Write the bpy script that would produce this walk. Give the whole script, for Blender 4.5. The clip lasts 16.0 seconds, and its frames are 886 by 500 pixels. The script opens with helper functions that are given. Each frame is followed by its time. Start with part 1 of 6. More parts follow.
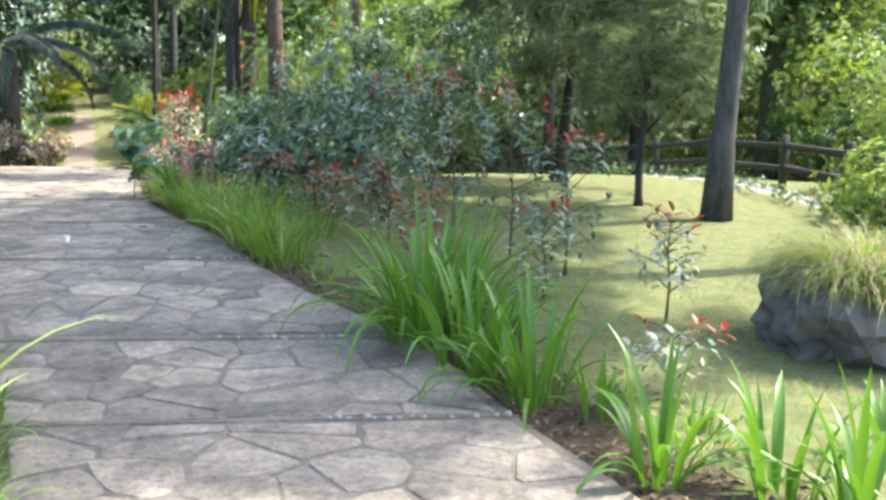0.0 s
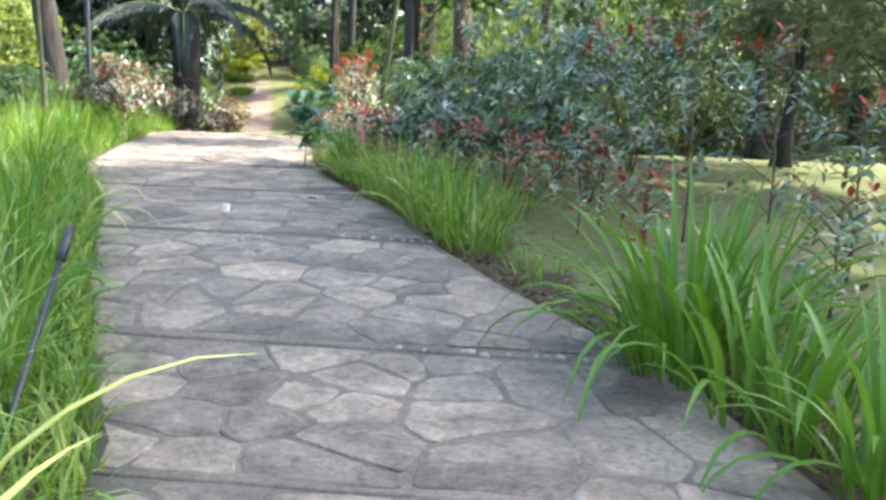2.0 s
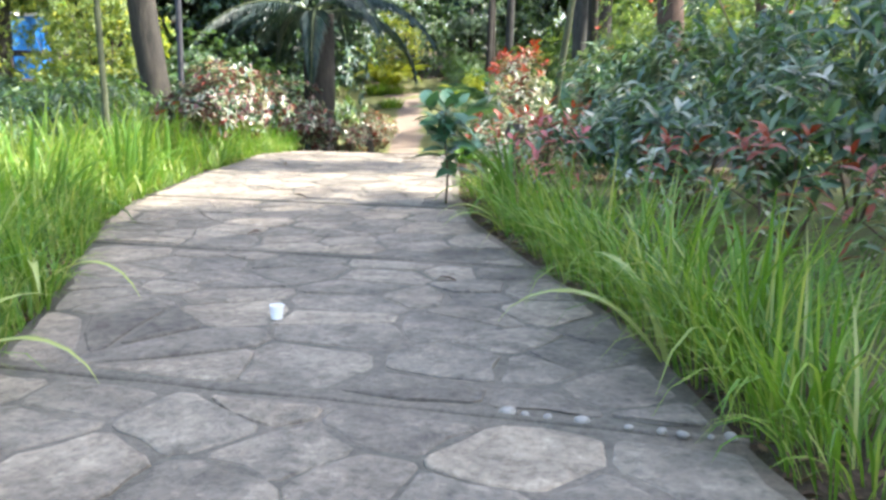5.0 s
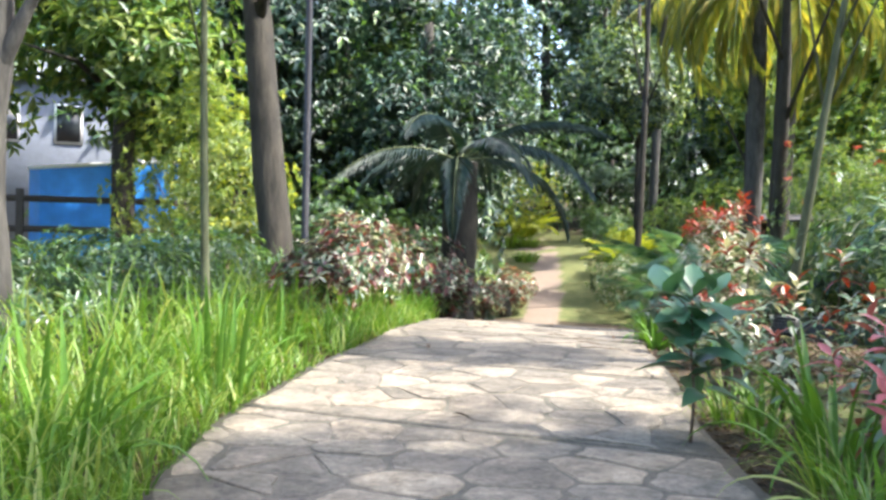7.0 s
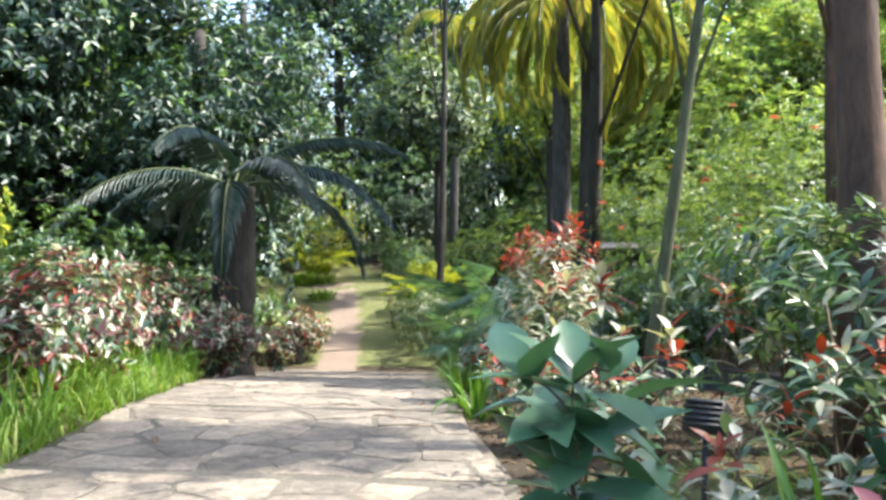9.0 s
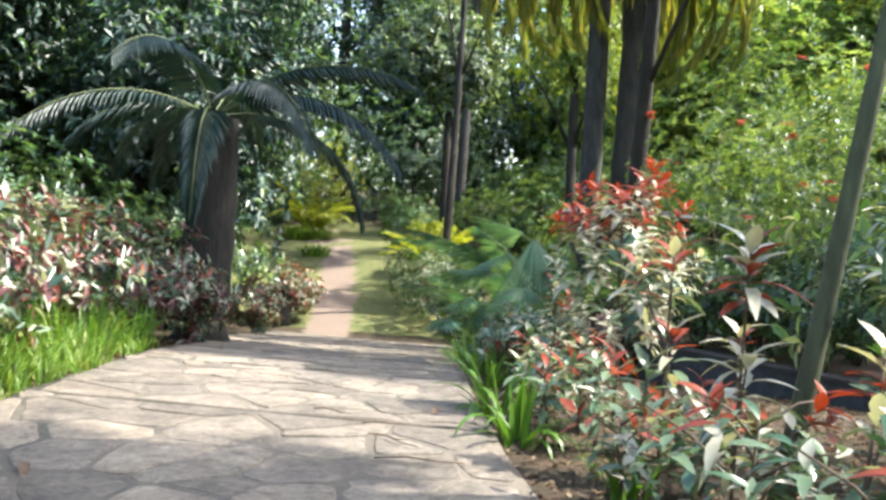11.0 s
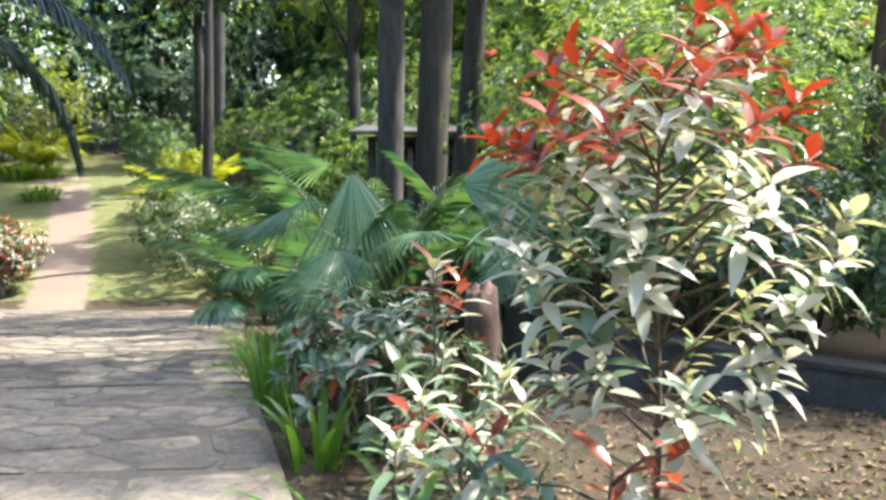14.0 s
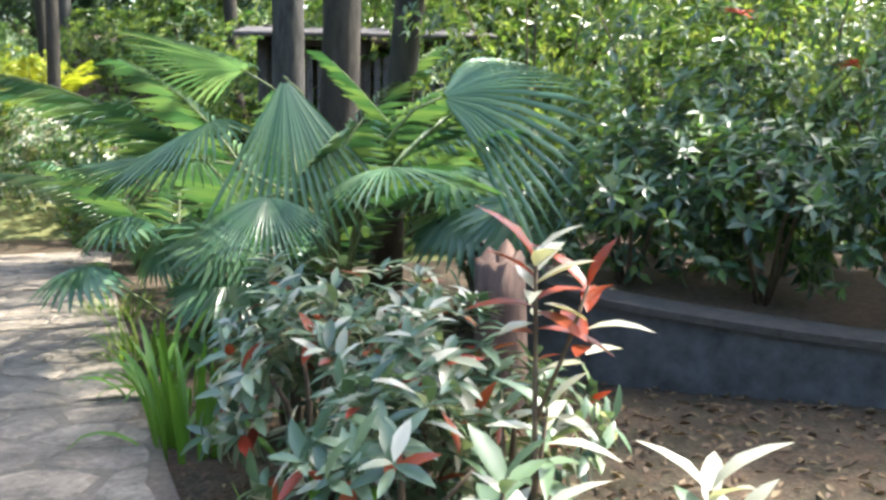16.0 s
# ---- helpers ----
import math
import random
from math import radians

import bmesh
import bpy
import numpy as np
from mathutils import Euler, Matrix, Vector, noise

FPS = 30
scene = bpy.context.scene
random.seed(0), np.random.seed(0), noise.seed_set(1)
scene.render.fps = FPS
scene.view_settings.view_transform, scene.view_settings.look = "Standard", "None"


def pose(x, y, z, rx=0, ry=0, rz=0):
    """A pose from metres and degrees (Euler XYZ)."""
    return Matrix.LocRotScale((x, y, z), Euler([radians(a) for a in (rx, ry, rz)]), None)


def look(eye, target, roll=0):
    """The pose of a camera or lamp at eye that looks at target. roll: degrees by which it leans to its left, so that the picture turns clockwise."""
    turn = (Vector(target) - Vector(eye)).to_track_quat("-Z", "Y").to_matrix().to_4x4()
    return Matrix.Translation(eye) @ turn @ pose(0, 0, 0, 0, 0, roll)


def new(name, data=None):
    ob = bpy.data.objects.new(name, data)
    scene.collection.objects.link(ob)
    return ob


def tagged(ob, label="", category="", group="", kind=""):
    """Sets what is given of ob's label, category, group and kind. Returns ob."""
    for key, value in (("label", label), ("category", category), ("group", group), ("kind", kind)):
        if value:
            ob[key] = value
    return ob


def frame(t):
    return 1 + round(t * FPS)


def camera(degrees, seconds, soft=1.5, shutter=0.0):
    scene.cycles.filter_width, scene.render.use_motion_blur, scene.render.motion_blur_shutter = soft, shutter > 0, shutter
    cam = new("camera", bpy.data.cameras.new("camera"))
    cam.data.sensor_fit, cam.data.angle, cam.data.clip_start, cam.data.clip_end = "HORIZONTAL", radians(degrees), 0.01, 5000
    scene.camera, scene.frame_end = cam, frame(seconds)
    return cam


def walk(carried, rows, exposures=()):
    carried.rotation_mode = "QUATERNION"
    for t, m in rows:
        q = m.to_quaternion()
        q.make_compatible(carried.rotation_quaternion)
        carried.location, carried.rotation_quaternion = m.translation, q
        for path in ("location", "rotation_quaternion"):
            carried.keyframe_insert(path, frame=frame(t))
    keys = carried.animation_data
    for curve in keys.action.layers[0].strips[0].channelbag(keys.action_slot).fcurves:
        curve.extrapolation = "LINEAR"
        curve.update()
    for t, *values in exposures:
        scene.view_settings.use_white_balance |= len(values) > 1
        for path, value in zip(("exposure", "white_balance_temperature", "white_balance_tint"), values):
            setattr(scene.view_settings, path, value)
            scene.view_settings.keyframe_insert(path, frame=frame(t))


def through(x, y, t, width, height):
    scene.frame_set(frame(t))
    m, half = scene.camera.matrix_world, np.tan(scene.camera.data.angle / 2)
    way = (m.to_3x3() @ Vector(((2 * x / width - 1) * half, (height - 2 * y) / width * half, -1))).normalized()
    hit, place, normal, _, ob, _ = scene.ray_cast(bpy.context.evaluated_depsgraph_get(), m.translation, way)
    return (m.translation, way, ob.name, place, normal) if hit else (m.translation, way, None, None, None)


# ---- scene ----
# The camera and its walk: seconds, eye (x, y, z), yaw, pitch, roll
cam = camera(52.2, 16.0, soft=2.9)
PATH = [
    (0, 0.000, -0.000, 1.164, 0.03, -9.55, 0.90),
    (0.5, -0.171, 0.517, 1.082, -0.35, -5.91, 1.68),
    (1, -0.250, 0.960, 1.008, 2.19, -3.69, 1.06),
    (1.5, -0.347, 1.447, 0.931, 4.23, -7.75, 0.50),
    (2, -0.615, 1.943, 0.854, 10.32, -10.88, 2.14),
    (2.5, -0.806, 2.555, 0.708, 14.33, -10.99, -0.12),
    (3, -0.960, 3.337, 0.658, 9.44, -11.34, 2.66),
    (3.2, -1.057, 3.668, 0.629, 10.56, -10.44, 4.42),
    (5.3, -2.345, 7.058, 0.596, 21.95, -10.22, 1.32),
    (5.5, -2.532, 7.294, 0.622, 22.74, -8.99, 3.00),
    (6, -3.039, 7.987, 0.703, 28.14, -3.82, 1.31),
    (6.5, -3.531, 8.717, 0.725, 30.11, -1.23, 3.11),
    (7, -3.994, 9.395, 0.744, 27.99, -1.05, 1.29),
    (7.5, -4.338, 10.031, 0.782, 20.49, -3.58, 1.78),
    (8, -4.603, 10.794, 0.772, 16.10, -2.95, 2.36),
    (8.5, -4.780, 11.479, 0.785, 17.67, -0.62, 2.52),
    (8.7, -4.836, 11.787, 0.780, 15.23, 1.47, -0.37),
    (10.8, -5.719, 14.420, 0.666, 18.46, -1.74, 3.26),
    (11, -5.872, 14.713, 0.723, 15.23, -1.11, 3.04),
    (11.5, -6.205, 15.352, 0.723, 7.95, -3.22, 2.96),
    (12, -6.440, 15.941, 0.809, -1.20, -5.57, 4.96),
    (12.5, -6.631, 16.719, 0.704, -5.79, -3.75, 3.74),
    (13, -6.859, 17.430, 0.803, -6.77, -4.72, 1.83),
    (13.5, -6.902, 18.241, 0.776, -5.25, -3.29, 0.95),
    (14, -7.056, 18.947, 0.814, 0.39, -5.69, 0.06),
    (14.5, -7.225, 19.696, 0.831, 2.75, -3.17, -0.75),
    (15, -7.412, 20.279, 0.812, 0.40, -6.88, -1.26),
    (15.5, -7.545, 20.833, 0.791, -6.35, -8.47, 0.57),
    (16, -7.735, 21.395, 0.743, -8.15, -11.03, 0.47),
]


def carried(x, y, z, yaw, pitch, roll):
    a, b = radians(yaw), radians(pitch)
    ahead = Vector((-math.sin(a) * math.cos(b), math.cos(a) * math.cos(b), math.sin(b)))
    return look((x, y, z), Vector((x, y, z)) + 2 * ahead, roll)


walk(cam, [(t, carried(*row)) for t, *row in PATH], exposures=[(0, 2.65), (2.5, 2.8), (5.5, 2.8), (6.2, 2.7), (8, 2.5), (12, 2.45), (13, 2.58), (15, 2.84), (16, 2.98)])

# Sky and sun: a bright day, the sun high on the right
SUN_AZ, SUN_EL = 72.0, 54.0  # degrees clockwise from +y; above the horizon
world = bpy.data.worlds.new("sky")
scene.world = world
world.use_nodes = True
wn = world.node_tree.nodes
sky = wn.new("ShaderNodeTexSky")
sky.sky_type, sky.sun_disc = "NISHITA", False
sky.sun_elevation, sky.sun_rotation = radians(SUN_EL), radians(SUN_AZ)
sky.air_density, sky.dust_density = 1.0, 2.5
wn["Background"].inputs[1].default_value = 0.15
world.node_tree.links.new(sky.outputs[0], wn["Background"].inputs[0])
lamp = bpy.data.lights.new("sun", "SUN")
lamp.energy, lamp.angle, lamp.color = 2.5, radians(1.2), (1.0, 0.95, 0.86)
sun = new("sun", lamp)
sd = Vector((math.sin(radians(SUN_AZ)) * math.cos(radians(SUN_EL)), math.cos(radians(SUN_AZ)) * math.cos(radians(SUN_EL)), math.sin(radians(SUN_EL))))
sun.matrix_world = look(sd * 60, (0, 0, 0))


# ---- materials ----
def mat(name, build):
    m = bpy.data.materials.new(name)
    m.use_nodes = True
    nt = m.node_tree
    build(nt, nt.nodes, nt.links, nt.nodes["Principled BSDF"])
    return m


def ramp(nt, stops):
    r = nt.nodes.new("ShaderNodeValToRGB")
    e = r.color_ramp.elements
    while len(e) < len(stops):
        e.new(0.5)
    for el, (p, c) in zip(e, stops):
        el.position, el.color = p, (*c, 1)
    return r


def noise_tex(nt, scale, detail=4.0, rough=0.6, coords="Object"):
    tc = nt.nodes.new("ShaderNodeTexCoord")
    n = nt.nodes.new("ShaderNodeTexNoise")
    n.inputs["Scale"].default_value, n.inputs["Detail"].default_value, n.inputs["Roughness"].default_value = scale, detail, rough
    if coords == "World":
        g = nt.nodes.new("ShaderNodeNewGeometry")
        nt.links.new(g.outputs["Position"], n.inputs["Vector"])
    else:
        nt.links.new(tc.outputs[coords], n.inputs["Vector"])
    return n


def mixc(nt, a, b, fac, mode="MIX"):
    m = nt.nodes.new("ShaderNodeMix")
    m.data_type, m.blend_type = "RGBA", mode
    for sock, v in ((m.inputs[0], fac), (m.inputs[6], a), (m.inputs[7], b)):
        if hasattr(v, "links"):
            nt.links.new(v, sock)
        elif isinstance(v, (int, float)):
            sock.default_value = v
        else:
            sock.default_value = (*v, 1)
    return m.outputs[2]


def bump(nt, height, strength, distance, into):
    b = nt.nodes.new("ShaderNodeBump")
    b.inputs["Strength"].default_value, b.inputs["Distance"].default_value = strength, distance
    nt.links.new(height, b.inputs["Height"])
    nt.links.new(b.outputs[0], into)


def leaf_material(name, stops, rough=0.4, through=0.35, gloss=0.5, tint=(1.0, 1.0, 0.5)):
    """A leaf: the hue varies from leaf to leaf, light shines through in part."""

    def build(nt, nodes, links, bs):
        g = nodes.new("ShaderNodeNewGeometry")
        r = ramp(nt, stops)
        links.new(g.outputs["Random Per Island"], r.inputs[0])
        n = noise_tex(nt, 1.3, 3, 0.6, "World")
        c = mixc(nt, r.outputs[0], mixc(nt, r.outputs[0], (0.62, 0.62, 0.55), 1.0, "MULTIPLY"), n.outputs[0])
        links.new(c, bs.inputs["Base Color"])
        bs.inputs["Roughness"].default_value = rough
        bs.inputs["Specular IOR Level"].default_value = gloss
        t = nodes.new("ShaderNodeBsdfTranslucent")
        links.new(mixc(nt, c, tint, 1.0, "MULTIPLY"), t.inputs[0])
        mx = nodes.new("ShaderNodeMixShader")
        mx.inputs[0].default_value = through
        links.new(bs.outputs[0], mx.inputs[1])
        links.new(t.outputs[0], mx.inputs[2])
        links.new(mx.outputs[0], nodes["Material Output"].inputs[0])

    return mat(name, build)


def bark_material(name, dark, light, scale=9.0, strength=0.6):
    def build(nt, nodes, links, bs):
        tc = nodes.new("ShaderNodeTexCoord")
        mp = nodes.new("ShaderNodeMapping")
        mp.inputs["Scale"].default_value = (1, 1, 0.25)
        links.new(tc.outputs["Object"], mp.inputs[0])
        n = nodes.new("ShaderNodeTexNoise")
        n.inputs["Scale"].default_value, n.inputs["Detail"].default_value, n.inputs["Roughness"].default_value = scale, 6, 0.7
        links.new(mp.outputs[0], n.inputs["Vector"])
        big = noise_tex(nt, 1.6, 3)
        r = ramp(nt, [(0.3, dark), (0.7, light)])
        links.new(n.outputs[0], r.inputs[0])
        links.new(mixc(nt, r.outputs[0], mixc(nt, r.outputs[0], (0.55, 0.6, 0.5), 1.0, "MULTIPLY"), big.outputs[0]), bs.inputs["Base Color"])
        bs.inputs["Roughness"].default_value = 0.9
        bump(nt, n.outputs[0], strength, 0.03, bs.inputs["Normal"])

    return mat(name, build)


def build_stone(nt, nodes, links, bs):
    oi = nodes.new("ShaderNodeObjectInfo")
    g = nodes.new("ShaderNodeNewGeometry")
    add = nodes.new("ShaderNodeMath")
    add.operation = "ADD"
    links.new(oi.outputs["Random"], add.inputs[0])
    links.new(g.outputs["Random Per Island"], add.inputs[1])
    fr = nodes.new("ShaderNodeMath")
    fr.operation = "FRACT"
    links.new(add.outputs[0], fr.inputs[0])
    r = ramp(nt, [(0.0, (0.15, 0.134, 0.114)), (0.3, (0.215, 0.192, 0.163)), (0.6, (0.252, 0.222, 0.184)), (0.85, (0.305, 0.26, 0.208)), (1.0, (0.178, 0.16, 0.14))])
    links.new(fr.outputs[0], r.inputs[0])
    fine = noise_tex(nt, 24, 6, 0.7, "World")
    big = noise_tex(nt, 2.3, 5, 0.62, "World")
    st = ramp(nt, [(0.32, (0.5, 0.49, 0.48)), (0.5, (0.9, 0.88, 0.85)), (0.66, (1.25, 1.22, 1.17))])
    links.new(big.outputs[0], st.inputs[0])
    c = mixc(nt, r.outputs[0], st.outputs[0], 0.85, "MULTIPLY")
    fr2 = ramp(nt, [(0.3, (0.5, 0.5, 0.5)), (0.48, (0.95, 0.95, 0.94)), (0.7, (1.3, 1.3, 1.27))])
    links.new(fine.outputs[0], fr2.inputs[0])
    c = mixc(nt, c, fr2.outputs[0], 0.85, "MULTIPLY")
    patchy = noise_tex(nt, 8.5, 6, 0.72, "World")
    pr = ramp(nt, [(0.36, (0.55, 0.54, 0.52)), (0.47, (0.97, 0.97, 0.96)), (0.56, (1.02, 1.0, 0.98)), (0.64, (1.45, 1.43, 1.38))])
    links.new(patchy.outputs[0], pr.inputs[0])
    links.new(mixc(nt, c, pr.outputs[0], 0.8, "MULTIPLY"), bs.inputs["Base Color"])
    bs.inputs["Roughness"].default_value = 0.78
    bs.inputs["Specular IOR Level"].default_value = 0.35
    bump(nt, fine.outputs[0], 1.0, 0.025, bs.inputs["Normal"])


def build_mortar(nt, nodes, links, bs):
    n = noise_tex(nt, 30, 6, 0.7, "World")
    big = noise_tex(nt, 1.4, 4, 0.6, "World")
    r = ramp(nt, [(0.3, (0.078, 0.069, 0.057)), (0.7, (0.185, 0.164, 0.138))])
    links.new(n.outputs[0], r.inputs[0])
    r2 = ramp(nt, [(0.4, (0.7, 0.72, 0.66)), (0.6, (1.1, 1.05, 0.98))])
    links.new(big.outputs[0], r2.inputs[0])
    links.new(mixc(nt, r.outputs[0], r2.outputs[0], 0.9, "MULTIPLY"), bs.inputs["Base Color"])
    bs.inputs["Roughness"].default_value = 0.95
    bump(nt, n.outputs[0], 0.6, 0.01, bs.inputs["Normal"])


def build_ground(nt, nodes, links, bs):
    """Lawn, bare soil with litter, and the trodden trail; the sheet's own attributes tell which lies where."""
    fine = noise_tex(nt, 38, 6, 0.75, "World")
    mid = noise_tex(nt, 5, 5, 0.65, "World")
    big = noise_tex(nt, 0.7, 4, 0.6, "World")
    lawn = ramp(nt, [(0.25, (0.045, 0.06, 0.022)), (0.5, (0.13, 0.145, 0.06)), (0.75, (0.25, 0.24, 0.12))])
    links.new(fine.outputs[0], lawn.inputs[0])
    patch = ramp(nt, [(0.35, (0.6, 0.72, 0.55)), (0.5, (0.95, 0.95, 0.9)), (0.65, (1.3, 1.12, 1.0))])
    links.new(mid.outputs[0], patch.inputs[0])
    lawn_c = mixc(nt, lawn.outputs[0], patch.outputs[0], 0.8, "MULTIPLY")
    soil = ramp(nt, [(0.28, (0.018, 0.014, 0.01)), (0.45, (0.055, 0.041, 0.029)), (0.58, (0.085, 0.068, 0.048)), (0.75, (0.17, 0.138, 0.1))])
    links.new(fine.outputs[0], soil.inputs[0])
    trail = ramp(nt, [(0.3, (0.15, 0.112, 0.088)), (0.7, (0.28, 0.222, 0.175))])
    links.new(fine.outputs[0], trail.inputs[0])

    def mask(name, soft):
        a = nodes.new("ShaderNodeAttribute")
        a.attribute_name = name
        ad = nodes.new("ShaderNodeMath")
        ad.operation = "MULTIPLY_ADD"
        links.new(mid.outputs[0], ad.inputs[0])
        ad.inputs[1].default_value = soft
        links.new(a.outputs["Fac"], ad.inputs[2])
        r = ramp(nt, [(0.42 + soft / 2, (0, 0, 0)), (0.58 + soft / 2, (1, 1, 1))])
        links.new(ad.outputs[0], r.inputs[0])
        return r.outputs[0]

    soil_c = mixc(nt, soil.outputs[0], patch.outputs[0], 0.9, "MULTIPLY")
    c = mixc(nt, lawn_c, soil_c, mask("soil", 0.7))
    c = mixc(nt, c, trail.outputs[0], mask("trail", 0.6))
    links.new(c, bs.inputs["Base Color"])
    bs.inputs["Roughness"].default_value = 0.95
    bs.inputs["Specular IOR Level"].default_value = 0.2
    bump(nt, fine.outputs[0], 0.8, 0.03, bs.inputs["Normal"])


def plain_material(name, colour, rough=0.6, metal=0.0, vary=0.25, scale=14.0, relief=0.2):
    def build(nt, nodes, links, bs):
        n = noise_tex(nt, scale, 5, 0.65)
        lo, hi = tuple(c * (1 - vary) for c in colour), tuple(min(1, c * (1 + vary)) for c in colour)
        r = ramp(nt, [(0.3, lo), (0.7, hi)])
        links.new(n.outputs[0], r.inputs[0])
        links.new(r.outputs[0], bs.inputs["Base Color"])
        bs.inputs["Roughness"].default_value, bs.inputs["Metallic"].default_value = rough, metal
        bump(nt, n.outputs[0], relief, 0.01, bs.inputs["Normal"])

    return mat(name, build)


STONE = mat("flagstone", build_stone)
MORTAR = mat("mortar", build_mortar)
GROUND = mat("ground", build_ground)
PEBBLE = plain_material("white_pebble", (0.27, 0.25, 0.22), 0.6)
GRAVEL = plain_material("grey_gravel", (0.28, 0.27, 0.26), 0.9, vary=0.4)
RAIL_WOOD = plain_material("dark_weathered_wood", (0.045, 0.04, 0.035), 0.85, vary=0.5, scale=20)
WALL_STONE = plain_material("dark_wall_render", (0.06, 0.062, 0.065), 0.9, vary=0.5, scale=6)
WALL_CAP = plain_material("wall_capstone", (0.05, 0.045, 0.04), 0.85, vary=0.4)
ROCK = plain_material("grey_rock", (0.1, 0.092, 0.088), 0.9, vary=0.55, scale=5, relief=0.8)
BLACK = plain_material("black_plastic", (0.015, 0.016, 0.018), 0.45, vary=0.2)
BLUE = plain_material("blue_paint", (0.04, 0.3, 0.9), 0.5, vary=0.2, scale=2)
WHITE = plain_material("white_card", (0.8, 0.8, 0.78), 0.7, vary=0.05)
TWIG = plain_material("dry_twig", (0.1, 0.065, 0.04), 0.9, vary=0.4)
STEM = plain_material("stem_brown", (0.1, 0.07, 0.045), 0.85, vary=0.4)
STEM_GREEN = plain_material("stem_green", (0.1, 0.13, 0.05), 0.7, vary=0.3)
BARK_GREY = bark_material("grey_bark", (0.014, 0.014, 0.015), (0.12, 0.114, 0.11), 6.0, 1.4)
BARK_DARK = bark_material("dark_bark", (0.01, 0.009, 0.008), (0.075, 0.062, 0.05), 6.0, 1.4)
BARK_GNARLED = bark_material("gnarled_bark", (0.012, 0.011, 0.011), (0.13, 0.118, 0.11), 5.0, 1.4)
BARK_RED = bark_material("reddish_bark", (0.05, 0.03, 0.025), (0.17, 0.1, 0.08))
BARK_MOSS = bark_material("mossy_bark", (0.05, 0.055, 0.03), (0.15, 0.16, 0.09))
IRIS = leaf_material("iris_leaf", [(0, (0.05, 0.13, 0.018)), (0.5, (0.1, 0.24, 0.03)), (0.85, (0.2, 0.36, 0.045)), (1, (0.45, 0.48, 0.09))], 0.38, 0.4)
IRIS_PALE = leaf_material("pale_iris_leaf", [(0, (0.3, 0.4, 0.12)), (1, (0.5, 0.55, 0.2))], 0.35, 0.4)
GRASS = leaf_material("grass_blade", [(0, (0.09, 0.2, 0.025)), (0.5, (0.17, 0.33, 0.04)), (0.85, (0.3, 0.43, 0.08)), (1, (0.5, 0.52, 0.2))], 0.42, 0.5)
DARK_LEAF = leaf_material("dark_glossy_leaf", [(0, (0.02, 0.06, 0.035)), (0.6, (0.05, 0.12, 0.06)), (1, (0.13, 0.22, 0.12))], 0.32, 0.22, 0.65)
MID_LEAF = leaf_material("green_leaf", [(0, (0.05, 0.13, 0.035)), (0.5, (0.11, 0.22, 0.06)), (1, (0.2, 0.32, 0.1))], 0.36, 0.45)
LIGHT_LEAF = leaf_material("light_leaf", [(0, (0.13, 0.21, 0.05)), (0.5, (0.23, 0.34, 0.09)), (1, (0.4, 0.47, 0.17))], 0.42, 0.52)
YELLOW_LEAF = leaf_material("yellow_leaf", [(0, (0.27, 0.34, 0.03)), (0.5, (0.43, 0.48, 0.05)), (1, (0.58, 0.57, 0.1))], 0.45, 0.45, 0.5, (0.95, 1.0, 0.5))
RED_LEAF = leaf_material("red_leaf", [(0, (0.1, 0.024, 0.015)), (0.5, (0.27, 0.045, 0.02)), (0.85, (0.4, 0.095, 0.03)), (1, (0.32, 0.022, 0.024))], 0.34, 0.34, 0.5, (1, 0.6, 0.4))
GREY_LEAF = leaf_material("grey_green_leaf", [(0, (0.05, 0.1, 0.065)), (0.5, (0.12, 0.2, 0.115)), (1, (0.3, 0.38, 0.24))], 0.32, 0.28, 0.65)
# DARK_LEAF darkened and dulled for the woods: deep shade put into the colour.
SHADE_LEAF = leaf_material("shaded_dark_leaf", [(0, (0.012, 0.04, 0.03)), (0.6, (0.03, 0.078, 0.058)), (1, (0.1, 0.16, 0.135))], 0.42, 0.12, 0.4)
MAROON_LEAF = leaf_material("maroon_leaf", [(0, (0.07, 0.022, 0.024)), (0.6, (0.17, 0.06, 0.055)), (1, (0.36, 0.2, 0.17))], 0.36, 0.25, 0.6, (1, 0.6, 0.5))
# Variegated on the bank; on saplings and glossy shrubs, white sheen as colour.
PALE_LEAF = leaf_material("variegated_and_sheen_leaf", [(0, (0.24, 0.28, 0.19)), (0.5, (0.5, 0.5, 0.4)), (1, (0.68, 0.66, 0.56))], 0.3, 0.3, 0.8)
PALM_LEAF = leaf_material("palm_leaf", [(0, (0.06, 0.16, 0.085)), (0.5, (0.12, 0.25, 0.14)), (1, (0.24, 0.38, 0.22))], 0.28, 0.42, 0.9)
FEATHER_LEAF = leaf_material("feather_palm_leaf", [(0, (0.05, 0.14, 0.07)), (0.5, (0.1, 0.22, 0.11)), (1, (0.24, 0.35, 0.15))], 0.28, 0.28, 0.9, (0.9, 1.0, 0.5))
PINE_LEAF = leaf_material("pine_needle", [(0, (0.17, 0.23, 0.14)), (0.6, (0.28, 0.35, 0.23)), (1, (0.42, 0.47, 0.34))], 0.5, 0.5, 0.4, (0.9, 1.0, 0.7))
CORAL = leaf_material("coral_petal", [(0, (0.5, 0.1, 0.06)), (1, (0.65, 0.2, 0.14))], 0.5, 0.35, 0.3, (1, 0.7, 0.6))
DRY_LEAF = leaf_material("dry_leaf", [(0, (0.07, 0.04, 0.025)), (0.6, (0.15, 0.095, 0.05)), (1, (0.27, 0.2, 0.11))], 0.75, 0.15)
